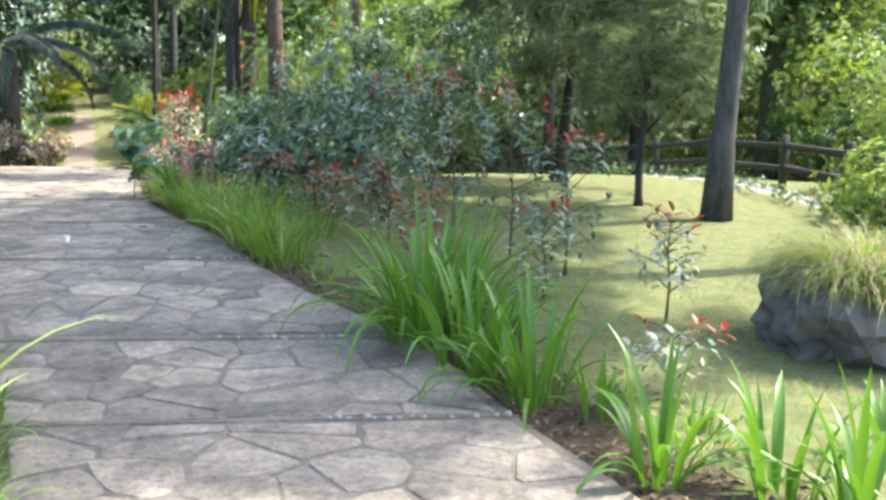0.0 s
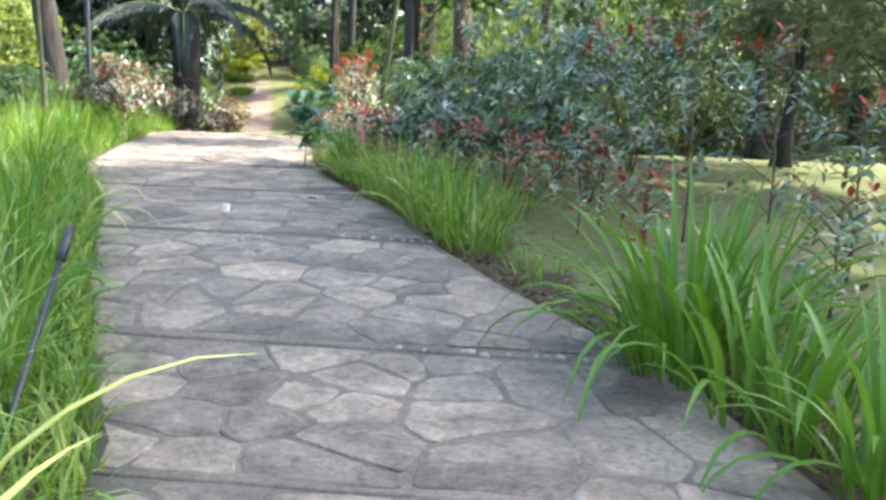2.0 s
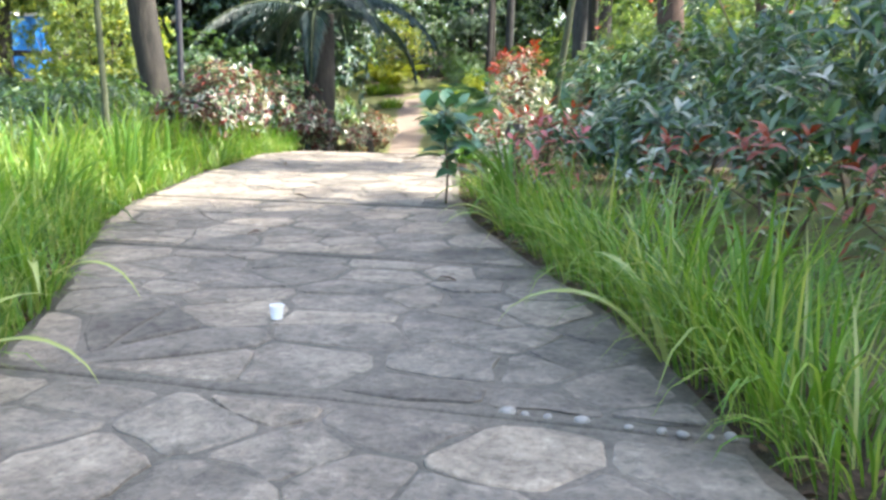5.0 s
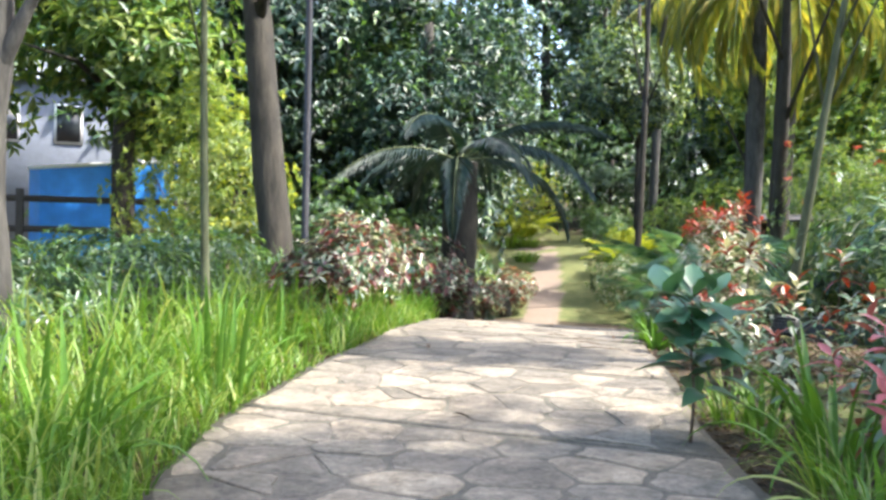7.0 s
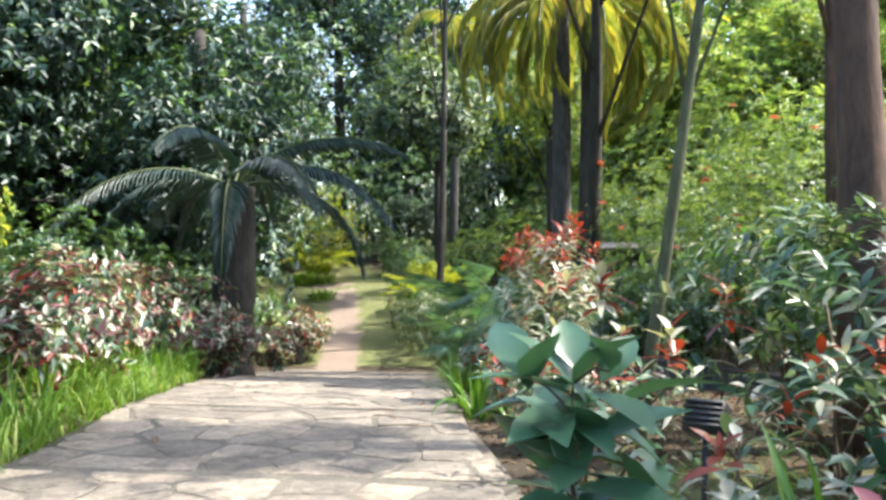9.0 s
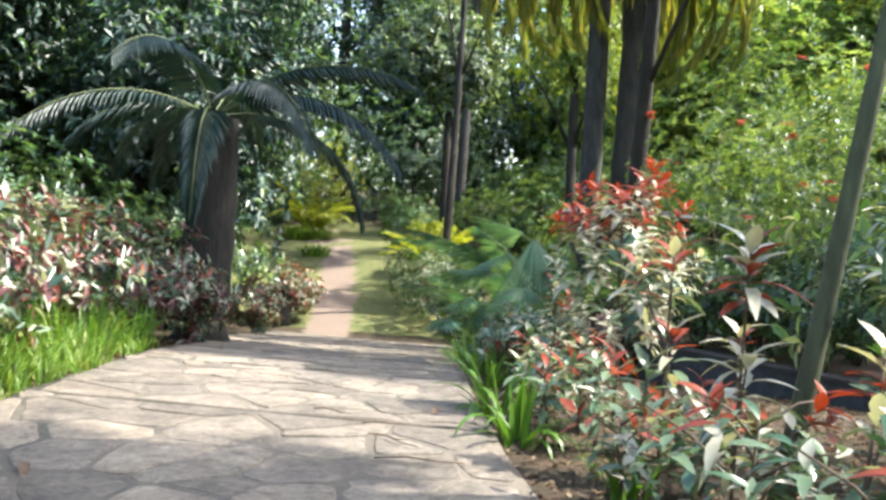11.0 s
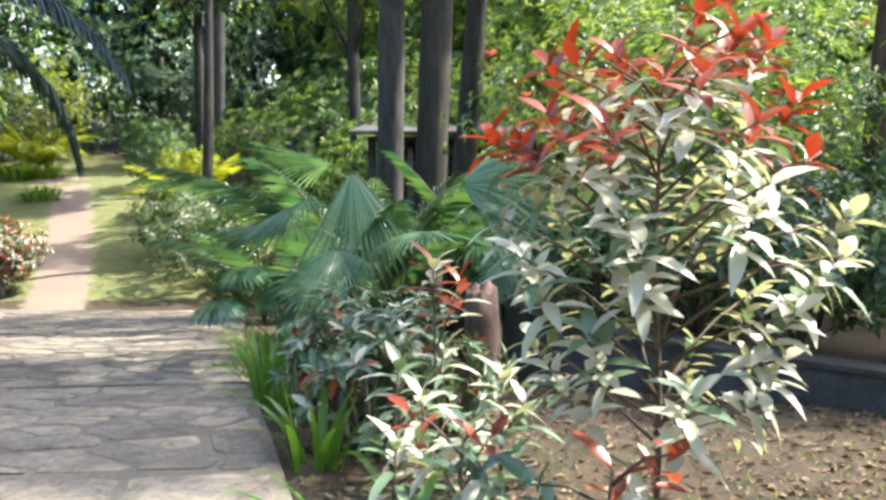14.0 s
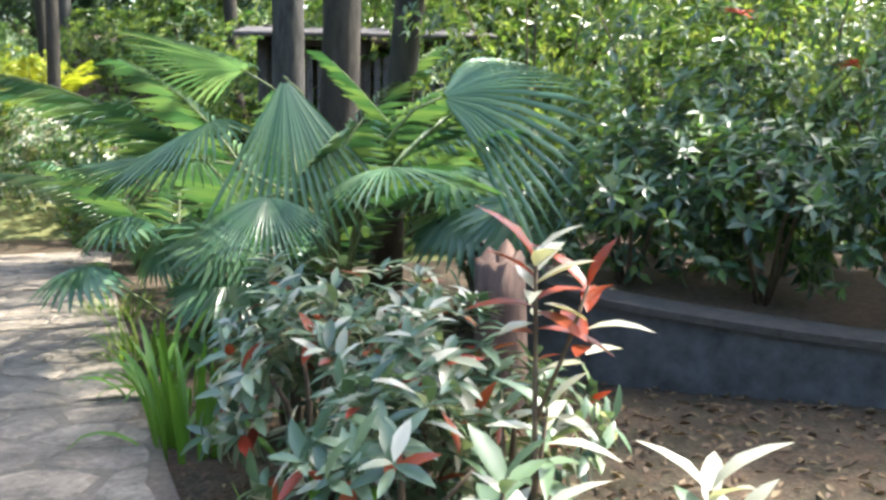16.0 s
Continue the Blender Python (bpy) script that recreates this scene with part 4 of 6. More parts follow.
pleated_palm(-7.55, 27.3, "fan palm with large hanging pleated blue-green leaves on bowed stalks", (
    ((-7.9, 26.8, 0.72), (0.12, -0.25, -1), (1, 0.1, 0.1), 1.0, 75, 0.05),
    ((-8.35, 26.95, 0.45), (-0.75, -0.5, -0.35), (0.5, -0.7, 0.2), 0.75, 190, 0.35),
    ((-8.15, 27.2, 0.75), (-0.8, -0.2, 0.35), (0.1, -1, 0.3), 0.75, 170, 0.3),
    ((-6.95, 27.0, 0.6), (0.9, -0.3, 0.25), (0.2, -0.6, -0.8), 0.95, 120, 0.75),
    ((-8.5, 27.3, 0.2), (-0.9, -0.4, 0.1), (0.3, -1, 0.2), 0.8, 180, 0.45),
    ((-8.0, 26.6, 0.05), (-0.2, -0.9, -0.5), (1, -0.2, 0), 0.5, 160, 0.4),
    ((-7.3, 26.7, 0.2), (0.5, -0.8, 0.1), (0.8, 0.5, 0), 0.7, 180, 0.4),
))

# Added tree: its crown above the view shades the dark palm and bank.
tree(-7.0, 31.0, 11, 0.15, BARK_DARK, GLOSS, (4.0, 3.2, 1.7), 9.8, "added slim dark tree whose high crown shades the bank", (0.05, -0.25), 6)
# Added out of view so that its crown shades the soil near the wall.
tree(3.2, 28.0, 12, 0.2, BARK_DARK, BROAD, (3.0, 2.4, 2.0), 10.4, "added unseen tree that shades the walled bed", (0.0, 0.0), 6)
# This tree's crown, above the view, is shaped and placed to shade the path.
tree(-2.5, 29.0, 13, 0.14, BARK_RED, GLOSS, (1.9, 2.7, 1.8), 9.6, "slim brown tree rising out of the walled bed", (-0.04, -0.22), 6)

# irises and grass on the right-hand edge
for x, y, h, n, s in ((-0.08, 7.2, 1.25, 110, 0.38), (0.2, 6.5, 1.05, 38, 0.24), (0.6, 5.75, 0.95, 30, 0.18), (0.35, 6.15, 0.9, 24, 0.16), (1.15, 4.5, 0.85, 22, 0.12), (1.02, 5.5, 0.45, 14, 0.12), (1.75, 4.35, 0.72, 18, 0.16), (2.0, 3.9, 0.85, 20, 0.16), (2.5, 4.7, 0.6, 14, 0.2), (-2.2, 10.9, 0.65, 20, 0.16), (-4.4, 15.05, 1.0, 32, 0.2), (-4.95, 16.0, 0.6, 16, 0.14), (-6.85, 20.45, 0.5, 14, 0.1), (-6.95, 20.7, 0.62, 16, 0.1), (-7.3, 21.7, 0.66, 20, 0.12), (-6.1, 19.4, 0.5, 10, 0.1), (-7.75, 23.6, 0.55, 18, 0.14), (-8.35, 25.5, 0.7, 30, 0.2), (-8.6, 26.4, 0.6, 20, 0.2), (-4.1, 14.0, 0.55, 16, 0.14), (-0.5, 7.55, 0.35, 10, 0.12)):
    iris_clump(x, y, h, n, s)
for x, y, h, n in ((-1.15, 9.1, 0.3, 40), (-1.75, 9.8, 0.6, 110), (-1.95, 10.2, 0.8, 140), (-2.2, 10.7, 0.95, 150), (-2.5, 11.2, 0.95, 150), (-2.85, 11.9, 0.95, 150), (-3.25, 12.6, 0.9, 140), (-3.6, 13.3, 0.85, 140), (-4.2, 14.4, 0.7, 120), (-1.7, 11.6, 0.7, 100), (-5.2, 16.4, 0.45, 90), (0.2, 7.5, 0.5, 80), (1.5, 5.1, 0.35, 70), (-8.9, 27.6, 0.45, 90), (-9.5, 29.6, 0.4, 80)):
    grass_clump(x, y, h, n)


# tall grass on the left-hand verge
def verge():
    m = Mesh()
    for i in range(12000):
        y = RNG.uniform(3.2, 24.0)
        u = RNG.random() ** 1.4
        x = left_edge(y) - 0.02 - u * 2.3
        thick = noise.noise((x * 1.3, y * 1.3, 9))
        if thick < -0.28 + 0.25 * u:
            continue
        h = (0.35 + 0.6 * min(1, u * 3) + 0.25 * thick) * RNG.uniform(0.45, 1.35)
        if y > 21:
            h *= 0.7
        blade(m, (x, y, ground(x, y) - 0.02), RNG.uniform(0, 6.28), h, RNG.uniform(0.008, 0.026), RNG.uniform(0.0, 0.4), RNG.uniform(0.2, 2.0), 0, 5)
    return tagged(part("tall_grass", m, GRASS), "tall bright green grass along the verge of the path", "grass", kind="stuff")


verge()


def arching_leaves(x, y, ways):
    root = thing("iris_clump", "long pale green leaves arching low over the path", "plant", "irises along the path", x, y, ground(x, y))
    for heading, length, lean, droop in ways:
        m = Mesh()
        blade(m, (0, 0, -0.02), radians(heading), length, 0.06, radians(lean), droop, 0, 10)
        part("blade", m, IRIS_PALE, root)


arching_leaves(-2.2, 3.45, ((25, 1.5, 8, 1.25), (60, 1.0, 15, 1.0), (-30, 0.9, 20, 1.5), (120, 1.1, 12, 0.8)))
arching_leaves(-5.3, 9.2, ((20, 0.95, 30, 1.9), (-20, 0.9, 25, 1.9), (70, 0.8, 20, 1.4)))
arching_leaves(-6.1, 10.6, ((10, 0.9, 30, 2.0), (-40, 0.9, 25, 1.8)))
arching_leaves(-2.5, 10.7, ((170, 0.9, 30, 1.6), (200, 1.0, 25, 1.8), (140, 0.9, 15, 1.5)))
arching_leaves(-4.25, 14.1, ((190, 0.8, 30, 1.8), (220, 0.7, 35, 1.6)))
for x, y, h, n, s in ((-3.75, 6.0, 1.0, 40, 0.24), (-3.35, 5.3, 0.9, 26, 0.2), (-4.5, 7.3, 1.0, 30, 0.25), (-5.9, 9.6, 0.9, 28, 0.2), (-7.9, 12.6, 0.95, 26, 0.22), (-8.9, 14.9, 1.0, 30, 0.25), (-9.9, 16.9, 0.9, 26, 0.24), (-10.4, 18.7, 0.8, 24, 0.22), (-11.3, 21.0, 0.8, 26, 0.22), (-11.9, 22.8, 0.75, 26, 0.25), (-12.3, 24.4, 0.7, 24, 0.22)):
    iris_clump(x, y, h, n, s, "clump of tall sword-shaped leaves in the grassy verge")


# short lawn grass and fallen leaves
def lawn_tufts():
    m = Mesh()
    for i in range(12000):
        y = RNG.uniform(3, 24)
        x = right_edge(y) + 0.5 + 7.5 * RNG.random() ** 1.5
        if noise.noise((x, y, 4)) < -0.2:
            continue
        blade(m, (x, y, ground(x, y) - 0.01), RNG.uniform(0, 6.28), RNG.uniform(0.02, 0.075), 0.007, RNG.uniform(0, 0.6), RNG.uniform(0.2, 1.2), 0, 2)
    tagged(part("lawn_grass", m, GRASS), "short mown yellow-green lawn grass", "grass", kind="stuff")
    f = Mesh()
    for i in range(8500):
        y = RNG.uniform(3.5, 30)
        off = abs(RNG.gauss(0, 0.55))
        x = right_edge(y) + 0.02 + off if RNG.random() < 0.62 else left_edge(y) - 0.02 - off * 0.7
        if y > 18 and x > right_edge(y):
            x += RNG.random() * 3.2
        a = RNG.uniform(0, 6.28)
        leaf(f, (x, y, ground(x, y) + 0.012), (math.cos(a), math.sin(a), RNG.uniform(-0.1, 0.3)), (RNG.uniform(-0.4, 0.4), RNG.uniform(-0.4, 0.4), 1), RNG.uniform(0.03, 0.1), RNG.uniform(0.012, 0.036), 0.3, 0, False)
    for i in range(4200):
        y = RNG.uniform(18.5, 26)
        x = right_edge(y) + 0.1 + 4.6 * RNG.random()
        a = RNG.uniform(0, 6.28)
        leaf(f, (x, y, ground(x, y) + 0.01), (math.cos(a), math.sin(a), RNG.uniform(-0.1, 0.25)), (RNG.uniform(-0.4, 0.4), RNG.uniform(-0.4, 0.4), 1), RNG.uniform(0.03, 0.09), RNG.uniform(0.012, 0.035), 0.3, 0, False)
    tagged(part("fallen_leaves", f, DRY_LEAF), "dry brown leaves fallen on the bare soil", "leaves", kind="stuff")


lawn_tufts()

# coloured shrubs and saplings by the path
RW = "glossy grey-green shrub with red new shoots"
# The tall shrub's whitish leaves are its gloss put into the colour.
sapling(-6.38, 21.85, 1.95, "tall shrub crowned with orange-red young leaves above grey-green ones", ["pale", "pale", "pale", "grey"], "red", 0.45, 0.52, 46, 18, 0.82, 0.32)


def whorled_sapling(x, y, label, whorls, lean=(0.0, 0.0), size=1.0):
    """A bare thin stem with whorls of long arching leaves; each whorl: height, offset, leaves, kinds inside and outside."""
    root = thing("leafy_shrub", label, "shrub", "coloured-leaf shrubs by the path", x, y, ground(x, y))
    top = max(w[0] for w in whorls)
    m = Mesh()
    tube(m, [(0, 0, -0.05), (lean[0] * 0.4 * top, lean[1] * 0.4 * top, top * 0.45), (lean[0] * top, lean[1] * top, top)], [0.011, 0.009, 0.006], 7)
    stem = part("stem", m, STEM, root)
    for h, (dx, dy), count, inner, outer in whorls:
        c = Vector((lean[0] * h + dx, lean[1] * h + dy, h))
        if dx or dy:
            b = Mesh()
            o = Vector((lean[0] * h * 0.6, lean[1] * h * 0.6, h * 0.6))
            tube(b, [o, o.lerp(c, 0.6) - Vector((0, 0, 0.02)), c], [0.007, 0.006, 0.005], 6)
            part("branch", b, STEM, root)
        for k in range(count):
            s = k / max(1, count - 1)
            a = 2.4 * k + RNG.uniform(-0.25, 0.25)
            el = radians(58 - 62 * s + RNG.uniform(-10, 10))
            out = Vector((math.cos(a) * math.cos(el), math.sin(a) * math.cos(el), math.sin(el)))
            zax = Vector((-math.cos(a) * math.sin(el), -math.sin(a) * math.sin(el), math.cos(el)))
            rot = Matrix((out, zax.cross(out), zax)).transposed().to_4x4()
            kind = RNG.choice(inner if s < 0.5 else outer)
            at = c - Vector((0, 0, 0.26 * s * size))
            part("leaf", RNG.choice(LEAVES[kind]), None, stem, at=Matrix.Translation(at) @ rot @ Matrix.Scale(size * RNG.uniform(0.8, 1.12), 4))
    return root


# Whitish leaves mixed with red: the upper sides' sky reflection is painted in.
SHEEN_RED = (["long_pale", "long_pale", "long_red"], ["long_pale", "long_red", "long_red"])
whorled_sapling(-5.62, 19.2, RW + " beside the leaning young tree", ((1.36, (0, 0), 22, *SHEEN_RED), (0.84, (0.02, -0.04), 13, ["long_pale"], ["long_pale", "long_red"])), (0.02, 0.0), 1.0)
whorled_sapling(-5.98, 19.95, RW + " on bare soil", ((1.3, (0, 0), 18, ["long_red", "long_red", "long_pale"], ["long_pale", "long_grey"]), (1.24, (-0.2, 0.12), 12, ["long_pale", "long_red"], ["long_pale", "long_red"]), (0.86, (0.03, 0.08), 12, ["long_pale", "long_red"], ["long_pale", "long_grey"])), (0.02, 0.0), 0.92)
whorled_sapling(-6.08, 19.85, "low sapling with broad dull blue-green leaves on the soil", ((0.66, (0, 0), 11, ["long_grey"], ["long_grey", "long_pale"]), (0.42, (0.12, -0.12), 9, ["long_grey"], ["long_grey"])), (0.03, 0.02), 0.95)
whorled_sapling(-5.15, 18.75, RW + " low on the soil", ((0.98, (0, 0), 12, *SHEEN_RED), (0.6, (0.05, 0.1), 10, ["long_grey", "long_pale"], ["long_grey", "long_red"])), (0.08, 0.0), 1.0)
whorled_sapling(-4.75, 19.0, RW + " by the wall", ((1.25, (0, 0), 14, *SHEEN_RED), (0.8, (0.1, 0.0), 10, ["long_pale"], ["long_grey", "long_red"])), (0.05, 0.0), 1.0)
whorled_sapling(-5.55, 20.5, "sapling with drooping leaves tinted white for sheen, and red tips", ((0.86, (0, 0), 13, ["long_pale", "long_red"], ["long_pale", "long_pale", "long_grey"]),), (0.0, 0.02), 0.9)
whorled_sapling(-7.12, 23.75, "small sapling with leaves tinted white for sheen, and red tips", ((1.08, (0, 0), 15, ["long_pale", "long_red"], ["long_pale", "long_red"]), (1.0, (0.14, -0.03), 10, ["long_pale", "long_red"], ["long_pale", "long_red"]), (0.62, (0.05, 0.05), 11, ["long_pale", "long_grey"], ["long_pale", "long_grey"])), (-0.02, 0.0), 0.85)
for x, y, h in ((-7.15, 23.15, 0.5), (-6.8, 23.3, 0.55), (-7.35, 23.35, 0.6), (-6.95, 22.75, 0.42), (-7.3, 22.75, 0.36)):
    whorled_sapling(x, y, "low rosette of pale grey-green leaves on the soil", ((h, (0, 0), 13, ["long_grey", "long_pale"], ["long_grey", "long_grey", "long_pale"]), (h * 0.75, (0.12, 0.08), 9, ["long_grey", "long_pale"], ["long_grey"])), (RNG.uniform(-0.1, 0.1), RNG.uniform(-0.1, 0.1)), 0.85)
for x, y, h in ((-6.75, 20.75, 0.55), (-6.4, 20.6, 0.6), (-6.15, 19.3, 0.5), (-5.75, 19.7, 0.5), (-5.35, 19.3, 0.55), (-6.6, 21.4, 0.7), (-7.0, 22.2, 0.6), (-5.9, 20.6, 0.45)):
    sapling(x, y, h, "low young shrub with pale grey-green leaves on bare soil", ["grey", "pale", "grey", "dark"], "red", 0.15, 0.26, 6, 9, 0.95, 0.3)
# PALE_LEAF's share is white shine painted among the grey-green leaves.
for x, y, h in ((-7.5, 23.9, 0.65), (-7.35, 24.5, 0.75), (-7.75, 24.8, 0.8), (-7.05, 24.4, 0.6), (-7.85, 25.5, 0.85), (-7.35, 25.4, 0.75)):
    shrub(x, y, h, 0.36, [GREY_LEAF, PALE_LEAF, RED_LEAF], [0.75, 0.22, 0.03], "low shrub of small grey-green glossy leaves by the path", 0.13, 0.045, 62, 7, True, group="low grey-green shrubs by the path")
sapling(-5.33, 15.46, 1.15, "sapling with broad dull blue-green leaves at the path edge", ["big"], "big", 0, 0.24, 6, 7, 1.2, 0.4)
sapling(-4.1, 14.9, 1.0, "shrub with pink and crimson young leaves", ["grey", "pink"], "pink", 0.7, 0.34, 9, 11, 1.0, 0.25)
sapling(1.95, 7.7, 1.0, "small flowering shrub with orange-red tips by the lawn", ["grey", "pale", "dark"], "red", 0.45, 0.3, 13, 10, 0.75, 0.25)
sapling(0.96, 8.5, 0.85, "thin shrub with small dark leaves by the lawn", ["grey", "pale", "dark"], "red", 0.2, 0.32, 14, 10, 0.8, 0.15)
sapling(1.55, 5.9, 0.5, "thin low shrub with pale leaves on the lawn edge", ["grey", "pale"], "red", 0.2, 0.3, 10, 9, 0.7, 0.2)
for x, y, h in ((-0.7, 11.3, 2.0), (0.1, 10.7, 2.1), (0.75, 10.1, 1.9), (1.3, 9.5, 1.5), (-0.2, 12.2, 2.2)):
    sapling(x, y, h, "tall thin shrub with dark leaves and scattered red ones", ["grey", "dark", "grey", "dark"], "red", 0.22, 0.5, 16, 12, 0.85, 0.15)
for x, y, h in ((-4.75, 15.9, 0.8), (-4.3, 16.6, 1.0), (-5.2, 17.4, 0.9), (-5.6, 18.1, 0.8)):
    sapling(x, y, h, "shrub with glossy grey-green leaves among irises", ["grey", "grey", "dark", "pale"], "red", 0.12, 0.36, 9, 11, 0.85, 0.25)

for x, y, h in ((-0.9, 10.9, 1.0), (-1.5, 12.0, 0.9), (-2.2, 12.8, 1.0), (-2.9, 13.7, 0.9), (-0.3, 9.9, 0.8)):
    sapling(x, y, h, "thin shrub with pale and reddish leaves behind the grass edge", ["grey", "pale", "red", "grey"], "red", 0.3, 0.34, 11, 10, 0.85, 0.15)

# glossy shrub mass behind them
GLOSSY = "loose shrub of glossy grey-green leaves catching the sun"
# PALE_LEAF's share here paints the white highlights of the glossy leaves.
for x, y, h, r in ((-2.9, 16.4, 1.7, 1.0), (-1.4, 15.8, 2.8, 1.2), (-4.0, 18.4, 1.7, 1.0), (-2.2, 18.2, 3.6, 1.5), (-0.3, 17.5, 3.7, 1.5), (-2.0, 13.9, 1.5, 0.8), (-0.9, 13.5, 1.7, 0.8), (-2.9, 14.6, 1.2, 0.7), (-3.6, 16.2, 1.2, 0.7), (-4.1, 20.6, 1.9, 1.1), (-2.6, 21.5, 2.2, 1.3), (0.9, 20.5, 4.0, 1.8)):
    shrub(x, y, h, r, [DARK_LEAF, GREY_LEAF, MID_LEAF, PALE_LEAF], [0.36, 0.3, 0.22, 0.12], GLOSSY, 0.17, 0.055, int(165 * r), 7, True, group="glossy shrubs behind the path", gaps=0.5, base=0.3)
for x, y, h, r in ((-4.95, 27.9, 3.6, 1.3), (-3.7, 28.4, 4.2, 1.4), (-2.2, 27.6, 3.2, 1.3), (-3.0, 30.6, 5.4, 1.8), (-5.5, 30.6, 5.2, 1.5), (-0.8, 29.8, 4.4, 1.6), (0.8, 31.8, 5.2, 1.9), (-2.4, 34.0, 6.6, 2.2), (-6.6, 38.6, 5.0, 1.8)):
    tall = shrub(x, y, h, r, [MID_LEAF, LIGHT_LEAF, GREY_LEAF], [0.25, 0.42, 0.33], "tall light green shrub with a few coral-red flowers in the bed", 0.12, 0.042, int(420 * r), 7, False, group="tall shrubs in the walled bed", gaps=0.3, base=0.05)
    for k in range(int(2 + r * 2)):
        a = RNG.uniform(-2.6, -0.5)  # on the sunny open side
        up = RNG.uniform(0.45, 0.95)
        f = Mesh()
        for j in range(10):
            b, e = 2.4 * j, RNG.uniform(-0.2, 1.0)
            leaf(f, (0, 0, 0), (math.cos(b), math.sin(b), e), (-math.cos(b) * e, -math.sin(b) * e, 1), RNG.uniform(0.07, 0.12), 0.06, 0.3, 0, True)
        part("flower", f, CORAL, tall, "coral-red flower", at=Matrix.Translation((math.cos(a) * r * 0.95, math.sin(a) * r * 0.95, h * up)))
for x, y, h, r in ((-5.7, 27.0, 1.2, 0.7), (-5.0, 26.5, 1.1, 0.65), (-4.3, 26.0, 1.3, 0.75), (-3.6, 25.6, 1.1, 0.6), (-4.9, 27.4, 1.6, 0.8), (-3.8, 26.9, 1.6, 0.9)):
    shrub(x, y, h, r, [DARK_LEAF, MID_LEAF, GREY_LEAF], [0.35, 0.35, 0.3], "low dark green shrub inside the curved wall", 0.12, 0.05, 190, 7, False, group="low shrubs in the walled bed", z=-0.62)

# shrubs of the left bank
for x, y, h, r in ((-11.25, 20.2, 1.5, 0.75), (-12.1, 21.3, 1.7, 0.8), (-10.9, 18.9, 1.1, 0.55), (-12.6, 23.3, 1.6, 0.8), (-12.9, 25.2, 1.6, 0.9), (-14.3, 28.9, 1.3, 0.7), (-13.0, 26.6, 1.1, 0.6), (-15.3, 33.4, 1.2, 0.6)):
    shrub(x, y, h, r, [PALE_LEAF, MAROON_LEAF, DARK_LEAF, GREY_LEAF, RED_LEAF], [0.25, 0.35, 0.2, 0.15, 0.05], "shrub with cream-pink variegated leaves and red bracts", 0.17, 0.065, 170, 7, False, group="variegated shrubs on the bank", gaps=0.42)
for x, y, h, r in ((-12.5, 17.2, 1.2, 1.1), (-13.2, 19.4, 1.4, 1.1), (-11.8, 15.0, 1.0, 0.9), (-14.5, 16.4, 1.2, 1.3), (-15.5, 19.4, 1.3, 1.4), (-14.6, 24.2, 2.6, 1.6), (-15.5, 27.4, 2.6, 1.7), (-16.6, 31.2, 2.8, 1.8), (-8.6, 11.4, 0.9, 0.7), (-9.8, 12.6, 1.1, 0.8)):
    shrub(x, y, h, r, [DARK_LEAF, MID_LEAF, GREY_LEAF], [0.45, 0.35, 0.2], "green shrub in the shade of the bank", 0.13, 0.05, int(300 * r), 7, False, group="green shrubs on the bank")
for x, y, h, r in ((-15.5, 22.2, 4.4, 1.2), (-19.2, 25.2, 5.0, 1.7)):
    shrub(x, y, h, r, [LIGHT_LEAF, YELLOW_LEAF], [0.8, 0.2], "tall sunlit yellow-green bush behind the bank", 0.16, 0.06, 620, 7, False, gaps=0.35)

for x, y, h, r in ((6.3, 12.6, 1.0, 0.8), (7.3, 12.2, 1.5, 0.8), (6.9, 14.2, 1.2, 0.9), (8.8, 15.5, 2.6, 1.2), (9.5, 18.5, 3.2, 1.4), (10.2, 23.5, 4.0, 1.6)):
    shrub(x, y, h, r, [LIGHT_LEAF, MID_LEAF, YELLOW_LEAF], [0.6, 0.3, 0.1], "sunlit yellow-green bush by the rail fence", 0.13, 0.05, int(240 * r), 7, False, group="bushes by the fence")

